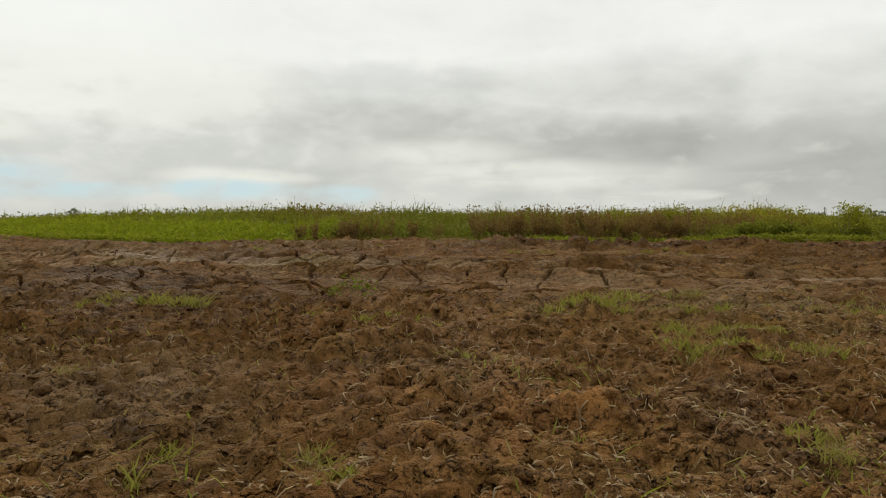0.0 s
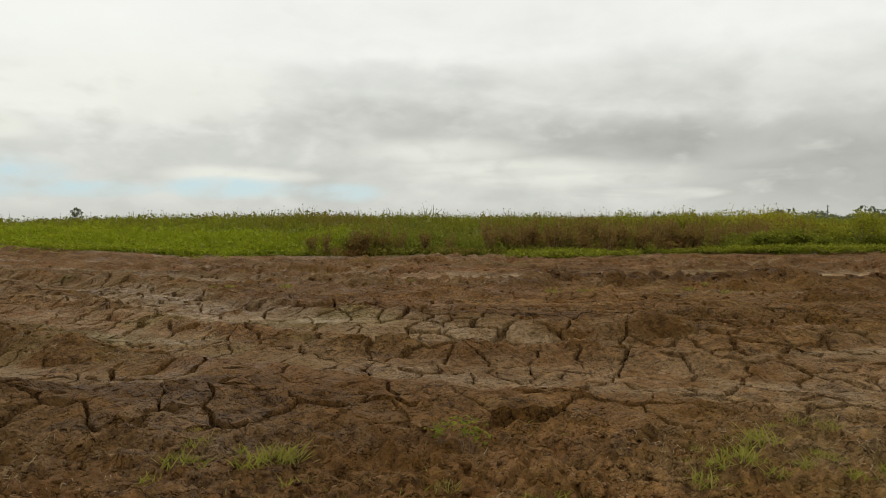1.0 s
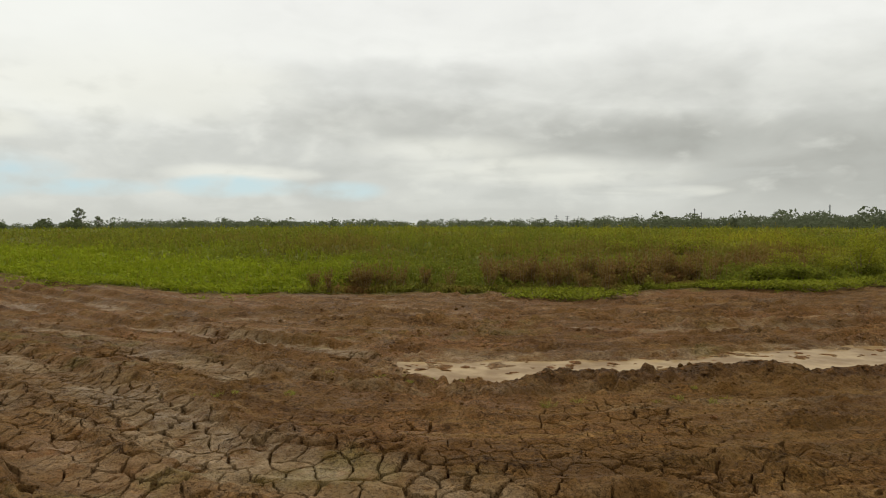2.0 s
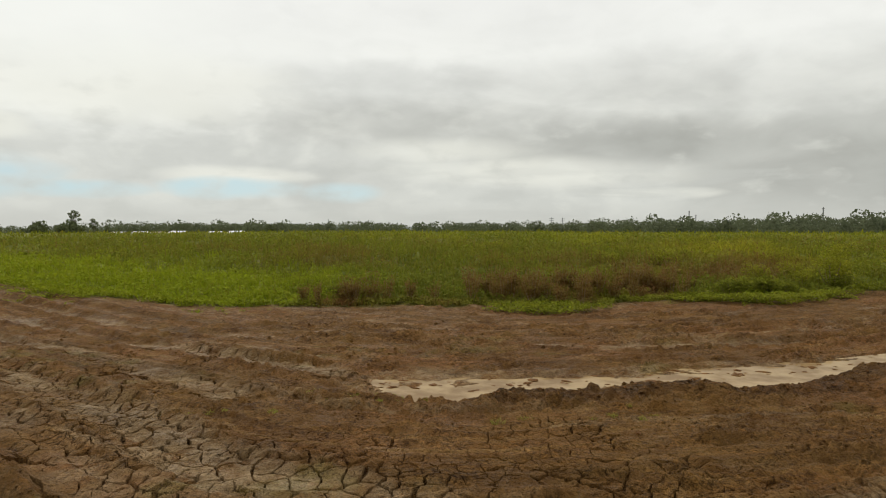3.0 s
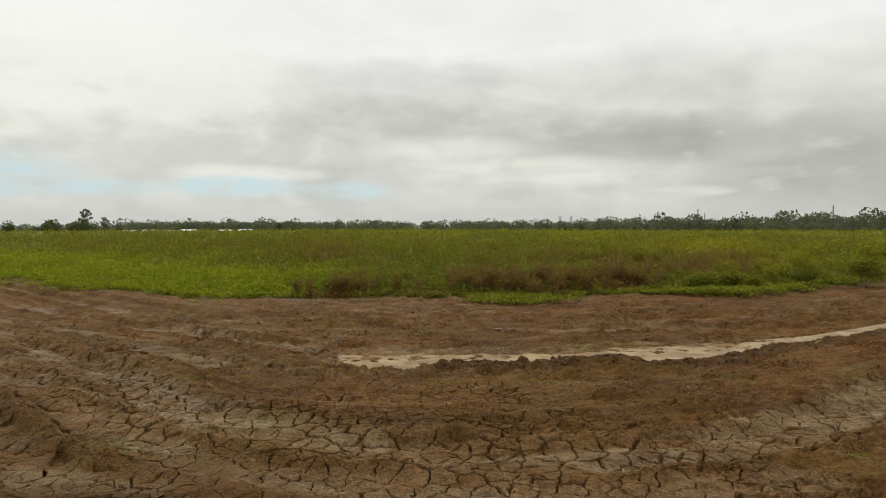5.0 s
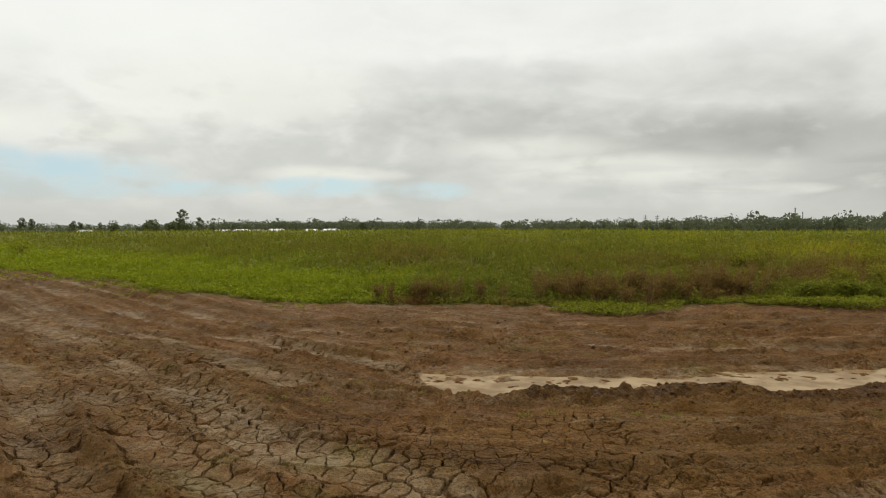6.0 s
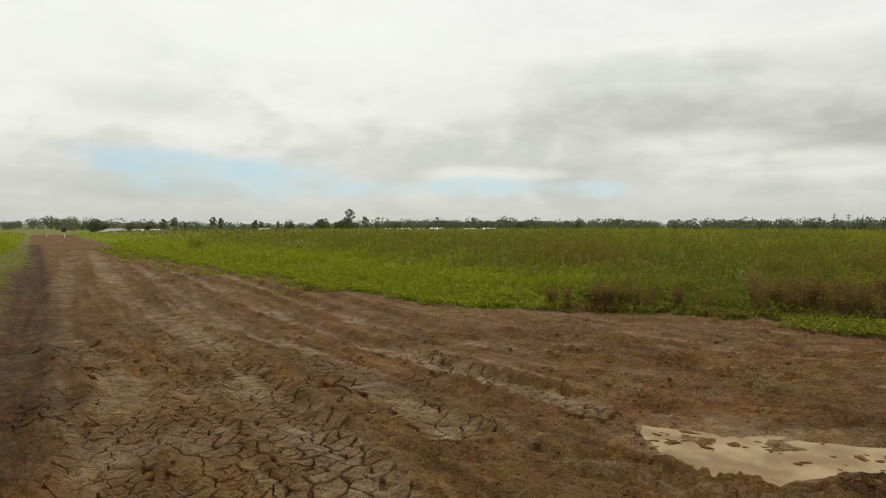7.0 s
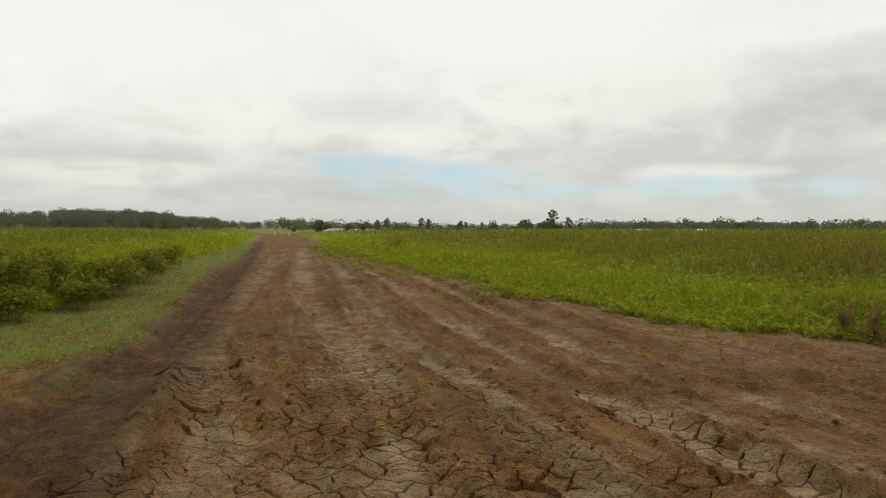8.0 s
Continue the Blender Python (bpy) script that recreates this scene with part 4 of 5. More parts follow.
def thicket():
    """The dense lower growth that closes the weed fields: one sheet, coloured darker than the weeds."""
    turns, rs = np.radians(np.arange(-56, 86, 0.3)), 14.5 * 1.016 ** np.arange(0, 172)
    r, t = np.meshgrid(rs, turns, indexing="ij")
    x, y = -np.sin(t) * r, np.cos(t) * r
    high, d = canopy(x.ravel(), y.ravel())
    x, y = x.ravel(), y.ravel()
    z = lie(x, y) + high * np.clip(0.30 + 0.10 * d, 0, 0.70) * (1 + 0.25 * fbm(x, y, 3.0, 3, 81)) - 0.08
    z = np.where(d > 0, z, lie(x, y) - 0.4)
    ids = np.arange(x.size).reshape(r.shape)
    f = np.stack([ids[:-1, :-1], ids[1:, :-1], ids[1:, 1:], ids[:-1, 1:]], -1).reshape(-1, 4)
    f = f[(d[f] > 0).any(1)]
    return np.stack([x, y, z], -1), f, weed_tint(x, y, np.random.default_rng(3), 0.5)


v, f, tint = thicket()
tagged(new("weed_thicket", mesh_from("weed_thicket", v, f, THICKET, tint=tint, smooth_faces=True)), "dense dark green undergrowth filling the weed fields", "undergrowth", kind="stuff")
v, f, tint = weed_field()
tagged(new("field_weeds", mesh_from("field_weeds", v, f, WEEDS, tint=tint)), "tall green and brown weeds growing in the fields", "weeds", kind="stuff")


def verge_turf():
    rng = np.random.default_rng(21)
    x, y, r = scatter(rng, 160000, 8.0, 70.0, 30, 82)
    d = verge_depth(x, y)
    keep = (d > 0.0) & (left_depth(x, y) < 0.3) & (rng.uniform(0, 1, len(x)) < 0.08 + 0.92 * smooth(-0.45, 0.0, fbm(x, y, 0.8, 4, 85, 0.6)))
    x, y, r = x[keep], y[keep], r[keep]
    count = len(x)
    z = ground_height(x, y) - 0.01
    tint = np.stack([np.clip(rng.normal(0.0, 0.15, count), 0, 1), np.clip(rng.normal(0.0, 0.15, count), 0, 1), np.clip(0.65 + 0.8 * fbm(x, y, 0.6, 3, 86) + rng.normal(0, 0.2, count), 0, 1), np.ones(count)], -1)
    return blades(rng, x, y, z, z + rng.uniform(0.02, 0.055, count), 0.006 + 0.0010 * r, tint, 1.1)


v, f, tint = verge_turf()
tagged(new("verge_grass", mesh_from("verge_grass", v, f, TURF, tint=tint)), "short patchy green grass on the lane's verge", "grass", kind="stuff")


# ---------------------------------------------------------------- far woods, trees and houses
def at_turn(turn, far):
    """The place in a compass direction (degrees left of straight ahead) at a distance."""
    a = radians(turn)
    return -math.sin(a) * far, math.cos(a) * far


def crown_cards(rng, centre, radius, count, size):
    """Leaf clumps scattered through a lobed crown."""
    d = rng.normal(0, 1, (count, 3))
    d /= np.linalg.norm(d, axis=1)[:, None]
    p = np.asarray(centre) + d * np.asarray(radius) * (rng.uniform(0.35, 1.0, count) ** 0.5)[:, None]
    a, b = rng.normal(0, 1, (count, 3)), rng.normal(0, 1, (count, 3))
    a /= np.linalg.norm(a, axis=1)[:, None]
    b /= np.linalg.norm(b, axis=1)[:, None]
    s = size * rng.uniform(0.6, 1.3, count)[:, None]
    v = np.stack([p - a * s, p + b * s * 0.7, p + a * s, p - b * s * 0.7], 1)
    base = np.arange(count)[:, None] * 4
    tint = np.stack([rng.uniform(0, 0.25, count), rng.uniform(0, 0.6, count), rng.uniform(0, 1, count), np.ones(count)], -1)
    return v.reshape(-1, 3), np.concatenate([base + (0, 1, 2), base + (0, 2, 3)]), np.repeat(tint, 4, 0)


def tree_thing(seed, tall, wide, bare, lobes, label, puff=0.2):
    """One tree: trunk with limbs, and a crown of leaf clumps with gaps."""
    rng = np.random.default_rng(seed)
    root = tagged(new("tree"), label, "tree")
    bm = bmesh.new()
    tube(bm, (0, 0, -0.3), (0.02 * tall, 0, tall * 0.5), tall * 0.028, tall * 0.016, 7)
    sets = []
    for k in range(lobes):
        turn = k * 2.4 + rng.uniform(0, 0.8)
        h = tall * (bare + (0.92 - bare) * (k + 0.5) / lobes)
        out = wide * 0.5 * (1.0 - 0.55 * abs((k + 0.5) / lobes - 0.35)) * rng.uniform(0.45, 0.9)
        c = (math.cos(turn) * out * 0.75, math.sin(turn) * out * 0.75, h)
        tube(bm, (0.01 * tall, 0, tall * min(0.48, 0.25 + 0.3 * k / lobes)), c, tall * 0.010, tall * 0.004, 5)
        r = wide * puff * rng.uniform(0.8, 1.3)
        sets.append(crown_cards(rng, c, (r, r, r * 0.7), 110, 0.18 * r + 0.08))
    part("trunk", bm, BARK, root)
    v, f, tint = joined(*sets)
    crown = new("crown", mesh_from("crown", v, f, CROWN, tint=tint))
    crown.parent = root
    return root


def house_thing(long, deep, tall, roof_mat, wall_mat, label):
    root = tagged(new("house"), label, "house")
    bm = bmesh.new()
    box(bm, -long / 2, long / 2, -deep / 2, deep / 2, -0.5, tall)
    part("wall", bm, wall_mat, root)
    bm = bmesh.new()
    o, h = 0.5, deep * 0.22
    a = [bm.verts.new(c) for c in ((-long / 2 - o, -deep / 2 - o, tall), (long / 2 + o, -deep / 2 - o, tall), (long / 2 + o, deep / 2 + o, tall), (-long / 2 - o, deep / 2 + o, tall), (-long / 2 + deep * 0.35, 0, tall + h), (long / 2 - deep * 0.35, 0, tall + h))]
    b = [bm.verts.new(v.co + Vector((0, 0, 0.18))) for v in a]
    for f in ((0, 1, 5, 4), (1, 2, 5), (2, 3, 4, 5), (3, 0, 4)):
        bm.faces.new([b[i] for i in f])
        bm.faces.new([a[i] for i in f[::-1]])
    for i, j in ((0, 1), (1, 2), (2, 3), (3, 0)):
        bm.faces.new((a[i], a[j], b[j], b[i]))
    part("roof", bm, roof_mat, root)
    for wx in (-long * 0.3, long * 0.28):
        bm = bmesh.new()
        box(bm, wx - 0.9, wx + 0.9, -deep / 2 - 0.06, -deep / 2 + 0.05, tall * 0.35, tall * 0.8)
        window = part("window", bm, WHITE, root)
        bm = bmesh.new()
        box(bm, wx - 0.8, wx + 0.8, -deep / 2 - 0.08, -deep / 2 - 0.062, tall * 0.38, tall * 0.77)
        part("pane", bm, DARK, window)
    bm = bmesh.new()
    box(bm, -0.45, 0.45, -deep / 2 - 0.07, -deep / 2 + 0.05, 0.0, tall * 0.74)
    part("door", bm, BROWN, root)
    return root


def stand(ob, turn, far, size=1.0, spin=0.0, sink=0.0):
    x, y = at_turn(turn, far)
    z = float(lie(np.array([x]), np.array([y]))[0])
    ob.matrix_basis = pose(x, y, z - sink, 0, 0, turn + spin) @ Matrix.Diagonal((size, size, size, 1))
    return ob


def woods():
    """The continuous bush behind the fields, too far to count."""
    rng = np.random.default_rng(33)
    sets = []

    def belt(t0, t1, near, far, low, high, count):
        spread, dist = np.radians(rng.uniform(t0, t1, count)), rng.uniform(near, far, count)
        xs, ys = -np.sin(spread) * dist, np.cos(spread) * dist
        for x, y, base in zip(xs, ys, lie(xs, ys)):
            tall = rng.uniform(low, high) * (1.25 if rng.uniform() < 0.12 else 1.0)
            wide = tall * rng.uniform(0.35, 0.6)
            sets.append(crown_cards(rng, (x, y, base + tall * 0.62), (wide, wide, tall * 0.36), 92, 0.068 * tall))
            sets.append(crown_cards(rng, (x, y, base + tall * 0.30), (wide * 1.3, wide * 1.3, tall * 0.36), 26, 0.13 * tall))

    belt(-54, -24, 330, 430, 8.5, 11.5, 260)
    belt(-54, -24, 320, 360, 5.0, 7.5, 160)
    belt(-24, -12, 380, 480, 8.0, 11.0, 130)
    belt(-12, 9, 420, 540, 7.0, 9.5, 200)
    belt(9, 26, 480, 600, 7.5, 10.0, 200)
    belt(26, 52, 480, 620, 5.5, 8.0, 170)
    belt(52.3, 56, 470, 600, 2.5, 4.5, 90)
    belt(55.5, 59.5, 455, 600, 4.5, 6.5, 110)
    belt(59, 67, 455, 640, 6.0, 8.6, 260)
    belt(66, 86, 455, 640, 5.0, 7.6, 380)
    belt(57, 86, 440, 540, 3.5, 5.5, 320)
    return joined(*sets)


v, f, tint = woods()
tagged(new("far_woods", mesh_from("far_woods", v, f, WOODS, tint=tint)), "belt of distant bushland trees in hazed grey-green", "woods", kind="stuff")

# Low hills on the horizon, with the haze put into their colour.
ts = np.linspace(-60, 90, 200)
ridge = 2600 * np.tan(np.radians(np.clip(0.10 + 0.30 * np.exp(-((ts - 14) / 9) ** 2) + 0.16 * np.exp(-((ts + 11) / 4) ** 2) + 0.06 * np.sin(ts * 0.9) * np.sin(ts * 0.37), 0.02, 1)))
foot = np.stack([-np.sin(np.radians(ts)) * 2500, np.cos(np.radians(ts)) * 2500, ts * 0 - 6], -1)
crest = np.stack([-np.sin(np.radians(ts)) * 2650, np.cos(np.radians(ts)) * 2650, ridge], -1)
rear = np.stack([-np.sin(np.radians(ts)) * 2900, np.cos(np.radians(ts)) * 2900, ts * 0 - 6], -1)
k = np.arange(len(ts) - 1)
m = len(ts)
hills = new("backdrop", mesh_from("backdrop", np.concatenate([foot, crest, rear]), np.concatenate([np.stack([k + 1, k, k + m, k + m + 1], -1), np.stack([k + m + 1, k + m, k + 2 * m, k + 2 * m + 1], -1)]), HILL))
tagged(hills, "low hazy blue-green hills on the horizon", "hills", kind="structure")

GUM = [tree_thing(101, 13.5, 8.0, 0.50, 9, "tall ragged gum tree with an open crown", 0.15), tree_thing(102, 8.0, 10.0, 0.28, 11, "broad dark green tree beyond the field"), tree_thing(103, 8.0, 4.0, 0.35, 7, "slim upright tree with a sparse crown", 0.22), tree_thing(104, 5.5, 8.0, 0.18, 10, "low rounded bushy tree beyond the field"), tree_thing(105, 9.5, 5.5, 0.40, 8, "narrow gum tree with gaps in its crown", 0.2)]
TREES = [
    # kind, turn, distance, size
    (0, 28.4, 430, 1.20), (1, 28.7, 425, 1.1), (3, 28.1, 415, 1.2), (3, 29.2, 410, 1.25), (4, 27.1, 430, 1.15), (3, 27.1, 440, 0.8), (4, 26.2, 440, 0.75), (3, 25.9, 450, 0.85), (1, 30.6, 430, 1.1), (3, 31.0, 420, 1.2), (3, 30.2, 430, 0.8), (1, 31.5, 450, 0.60),
    (1, 14.2, 480, 0.95), (3, 13.6, 500, 0.80), (2, -16.4, 430, 1.25), (3, -15.2, 300, 0.95), (3, -14.7, 310, 0.80), (3, 6.95, 440, 1.10), (2, -8.0, 470, 0.90), 
    (4, 39.2, 470, 1.10), (2, 38.6, 465, 1.23), (2, 42.8, 460, 1.10), (4, 42.1, 465, 1.04), (2, 41.3, 470, 0.91),
    (2, 36.0, 470, 1.10), (4, 35.5, 475, 0.85), (2, 34.2, 470, 0.98), (3, 33.2, 450, 1.17), (1, 47.6, 400, 0.94), (3, 46.9, 410, 1.04), (3, 45.2, 420, 0.98), (3, 43.9, 430, 1.04), (3, 49.6, 430, 0.60),
    (2, 19.0, 520, 0.80), (3, 21.5, 520, 0.90), (4, 1.0, 500, 0.75), (2, -3.6, 500, 0.85), (3, -11.5, 450, 0.90), (4, -12.6, 460, 0.80), (2, 23.6, 480, 0.85), (2, 10.4, 520, 0.80), (3, 17.3, 500, 0.80),
]
used = set()
for kind, turn, far, size in TREES:
    ob = GUM[kind] if kind not in used else copy_thing(GUM[kind], Matrix())
    used.add(kind)
    tagged(stand(ob, turn, far, size, (turn * 77.7) % 360), group="trees beyond the field")

HOUSES = [house_thing(14, 8, 2.7, IRON, CREAM, "small cream house with a grey iron roof"), house_thing(11, 8, 2.9, PALE, CREAM, "long low cream shed with a pale roof"), house_thing(12, 8, 2.7, RUST, CREAM, "small cream house with a faded red roof")]
used = set()
for kind, turn, far, size in ((0, 25.4, 360, 1.0), (0, 23.9, 370, 1.05), (2, 22.6, 375, 1.0), (0, 21.2, 380, 1.1), (1, 20.3, 390, 0.8), (0, 18.4, 390, 1.0), (0, 16.8, 380, 1.1), (1, 35.2, 340, 1.0), (0, 37.2, 350, 0.7), (1, 44.6, 330, 0.9), (0, 46.2, 320, 1.0), (1, 43.4, 340, 0.9), (2, 29.8, 380, 0.7), (0, 31.9, 370, 0.8)):
    ob = HOUSES[kind] if kind not in used else copy_thing(HOUSES[kind], Matrix())
    used.add(kind)
    tagged(stand(ob, turn, far, size * 0.74, (turn * 13) % 24 - 12), group="houses beyond the field")


def pylon_thing(tall, label):
    """A lattice power tower with two cross arms."""
    root = tagged(new("power_pylon"), label, "pylon")
    w = tall * 0.07
    for sx, sy in ((-1, -1), (1, -1), (1, 1), (-1, 1)):
        bm = bmesh.new()
        tube(bm, (sx * w, sy * w, -0.3), (sx * w * 0.2, sy * w * 0.2, tall), 0.22, 0.16, 4)
        part("leg", bm, STEEL, root)
    for k in range(7):
        a, b = k / 7, (k + 1) / 7
        wa, wb = w * (1 - 0.8 * a), w * (1 - 0.8 * b)
        for side in (-1, 1):
            for face in (-1, 1):
                bm = bmesh.new()
                tube(bm, (-side * wa, face * wa, a * tall), (side * wb, face * wb, b * tall), 0.12, 0.12, 4)
                part("brace", bm, STEEL, root)
    for h in (0.8, 0.93):
        bm = bmesh.new()
        tube(bm, (-tall * 0.13, 0, h * tall), (tall * 0.13, 0, h * tall), 0.18, 0.18, 4)
        part("cross_arm", bm, STEEL, root)
    return root


def mast_thing(tall, label):
    root = tagged(new("mast"), label, "mast")
    bm = bmesh.new()
    tube(bm, (0, 0, -0.3), (0, 0, tall), 0.50, 0.38, 6)
    part("pole", bm, STEEL, root)
    bm = bmesh.new()
    tube(bm, (-0.9, 0, tall * 0.95), (0.9, 0, tall * 0.95), 0.12, 0.12, 4)
    part("cross_arm", bm, STEEL, root)
    return root


tower = pylon_thing(15.0, "grey lattice power pylon above the far trees")
stand(tower, -9.1, 640)
stand(copy_thing(tower, Matrix()), -10.0, 670)
pole = mast_thing(18.5, "thin grey mast rising above the far trees")
stand(pole, -19.9, 560)
for turn, far, size in ((-20.4, 580, 0.85), (-29.2, 560, 1.08), (9.5, 600, 0.7)):
    stand(copy_thing(pole, Matrix()), turn, far, size)


# ---------------------------------------------------------------- single plants along the field edges
def bush_thing(seed, wide, tall, leaf, count, lush, yellow, label):
    """A leafy weed bush: a few stems and a mound of broad leaves."""
    rng = np.random.default_rng(seed)
    root = tagged(new("weed_bush"), label, "bush")
    bm = bmesh.new()
    sets = []
    for k in range(7):
        turn, out = k * 2.4, wide * rng.uniform(0.1, 0.42)
        tip = (math.cos(turn) * out, math.sin(turn) * out, tall * rng.uniform(0.5, 0.9))
        tube(bm, (0.1 * tip[0], 0.1 * tip[1], -0.05), tip, 0.009 * wide, 0.004 * wide, 5)
        m = count // 7
        d = rng.normal(0, 1, (m, 3))
        d /= np.linalg.norm(d, axis=1)[:, None]
        r = wide * rng.uniform(0.20, 0.32)
        p = np.array(tip) + d * (r, r, tall * 0.34) * (rng.uniform(0.2, 1, m) ** 0.45)[:, None]
        p[:, 2] = np.maximum(p[:, 2], 0.02)
        tint = np.stack([rng.uniform(0, 0.15, m), np.clip(rng.normal(yellow, 0.15, m), 0, 1), np.clip(rng.normal(lush, 0.25, m), 0, 1), np.ones(m)], -1)
        sets.append(leaves(rng, p[:, 0], p[:, 1], p[:, 2], leaf * rng.uniform(0.6, 1.3, m), tint, 0.7))
    tagged(part("stem", bm, BROWN, root), kind="stuff")
    v, f, tint = joined(*sets)
    foliage = new("foliage", mesh_from("foliage", v, f, WEEDS, tint=tint))
    foliage.parent = root
    tagged(foliage, kind="stuff")
    return root


def dock_thing(seed, tall, label):
    """A dead dock: dry stalks crowded with rusty seeds."""
    rng = np.random.default_rng(seed)
    root = tagged(new("dead_dock"), label, "weed")
    sets = []
    bm = bmesh.new()
    for k in range(9):
        turn, lean = k * 2.4 + seed, rng.uniform(0.05, 0.35) * tall
        tip = np.array((math.cos(turn) * lean, math.sin(turn) * lean, tall * rng.uniform(0.6, 1.0)))
        tube(bm, (0.02 * math.cos(turn), 0.02 * math.sin(turn), -0.05), tip, 0.006, 0.003, 4)
        m = 46
        at = rng.uniform(0.3, 1.0, m)[:, None]
        p = at * tip + rng.normal(0, 0.035, (m, 3))
        tint = np.stack([np.clip(rng.normal(0.82, 0.15, m), 0, 1), rng.uniform(0, 0.35, m), rng.uniform(0, 0.3, m), np.ones(m)], -1)
        sets.append(leaves(rng, p[:, 0], p[:, 1], p[:, 2], rng.uniform(0.03, 0.07, m), tint, 1.3))
    tagged(part("stalk", bm, STRAW, root), kind="stuff")
    v, f, tint = joined(*sets)
    seeds = new("seed_mass", mesh_from("seed_mass", v, f, WEEDS, tint=tint))
    seeds.parent = root
    tagged(seeds, kind="stuff")
    return root


def plant(ob, x, y, size, spin):
    z = float(lie(np.array([x]), np.array([y]))[0])
    ob.matrix_basis = pose(x, y, z, 0, 0, spin) @ Matrix.Diagonal((size, size, size, 1))
    return ob


rng = random.Random(23)
BUSHES = [bush_thing(201, 1.5, 0.85, 0.11, 1260, 0.05, 0.03, "dense broad-leaved green weed bush"), bush_thing(202, 1.1, 0.6, 0.09, 980, 0.12, 0.05, "low leafy green weed bush"), bush_thing(203, 1.3, 0.20, 0.08, 840, 0.35, 0.12, "low spreading pale green weed at the mud's edge"), bush_thing(204, 1.3, 1.25, 0.10, 840, 0.45, 0.45, "tall yellow-green flowering weed in the field"), bush_thing(205, 0.13, 0.085, 0.020, 63, 0.0, 0.0, "small dark broad-leaved weed growing on the mud")]
spots = [(0, -16.4, 8.6, 1.1), (1, -16.0, 9.6, 1.0), (0, -17.4, 9.9, 1.2), (1, -17.2, 11.3, 1.0), (0, -18.6, 11.6, 1.1), (0, -19.0, 13.0, 1.0), (1, -20.6, 13.8, 1.1), (0, -22.0, 15.4, 1.0), (0, -17.9, 8.2, 1.3), (0, -19.4, 10.2, 1.3), (1, -23.8, 16.4, 1.1), (0, -20.8, 12.0, 1.2), (0, -25.4, 17.9, 1.0), (1, -27.5, 19.4, 1.0), (0, -18.5, 6.4, 1.2), (1, -16.8, 7.2, 1.0), (0, -21.4, 9.4, 1.2)]
spots += [(2, 1.9, 16.9, 1.0), (2, 2.8, 16.6, 1.1), (2, 3.6, 17.0, 0.9), (2, 8.2, 18.8, 1.0), (2, 9.4, 18.6, 1.2), (2, 10.6, 19.2, 1.1), (2, 11.8, 20.3, 1.1), (2, 7.4, 19.2, 0.9), (1, 8.9, 19.9, 1.0), (1, 10.2, 20.4, 1.0), (1, -3.0, 19.6, 0.8), (4, -0.23, 1.87, 1.0), (4, -0.30, 1.92, 0.7)]
spots += [(3, 10.8, 22.5, 0.65), (3, 12.6, 23.6, 0.65), (3, 14.6, 32, 1.0), (3, 16.0, 33, 1.05), (3, 13.2, 33.5, 1.0), (3, 3.0, 38, 1.0), (3, -10.5, 44, 0.9), (3, 9.0, 42, 1.0), (3, -30, 36, 0.9)]
for k in range(22):
    turn, far = math.radians(rng.uniform(-36, -9)), rng.uniform(25, 44)
    spots.append((3 if rng.random() < 0.6 else 0, -math.sin(turn) * far, math.cos(turn) * far, rng.uniform(0.8, 1.25)))
spots += [(3, 9.4, 20.4, 0.45), (0, 11.0, 20.8, 0.5), (3, 12.4, 22.4, 0.55), (1, 13.6, 22.4, 0.8), (3, 14.6, 23.8, 0.6)]
used = set()
for kind, x, y, size in spots:
    ob = BUSHES[kind] if kind not in used else copy_thing(BUSHES[kind], Matrix())
    used.add(kind)
    tagged(plant(ob, x, y, size, rng.uniform(0, 360)), group="weed bushes")

DOCKS = [dock_thing(k + 301, 0.62 + 0.1 * k, "dead rusty-brown dock with dry seed stalks") for k in range(3)]
used = set()
for cx, d, spread, count in ((-2.6, 0.8, 0.9, 16), (2.2, 2.4, 1.0, 26), (4.2, 1.8, 1.2, 22), (6.6, 1.8, 0.9, 24), (11.5, 4.6, 2.6, 20)):
    for k in range(count):
        x = cx + rng.gauss(0, spread * 0.9)
        y = float(np.interp(x, EDGE[:, 0], EDGE[:, 1])) + max(0.1, d + rng.gauss(0, 0.9 if d > 1 else 0.4))
        kind = rng.randrange(3)
        ob = DOCKS[kind] if kind not in used else copy_thing(DOCKS[kind], Matrix())
        used.add(kind)
        tagged(plant(ob, x, y, rng.uniform(0.8, 1.35) * (0.85 if cx < 0 else 1.0), rng.uniform(0, 360)), group="dead docks at the field edge")


def post_thing():
    root = tagged(new("marker_post"), "white painted marker post beside the lane", "post")
    bm = bmesh.new()
    tube(bm, (0, 0, -0.2), (0, 0, 0.75), 0.05, 0.045, 8)
    part("shaft", bm, WHITE, root)
    bm = bmesh.new()
    tube(bm, (0, 0, 0.75), (0, 0, 0.79), 0.06, 0.02, 8)
    part("cap", bm, WHITE, root)
    return root


marker = post_thing()
stand(marker, 49.3, 120, 0.8)
stand(copy_thing(marker, Matrix()), 50.5, 140, 0.7)


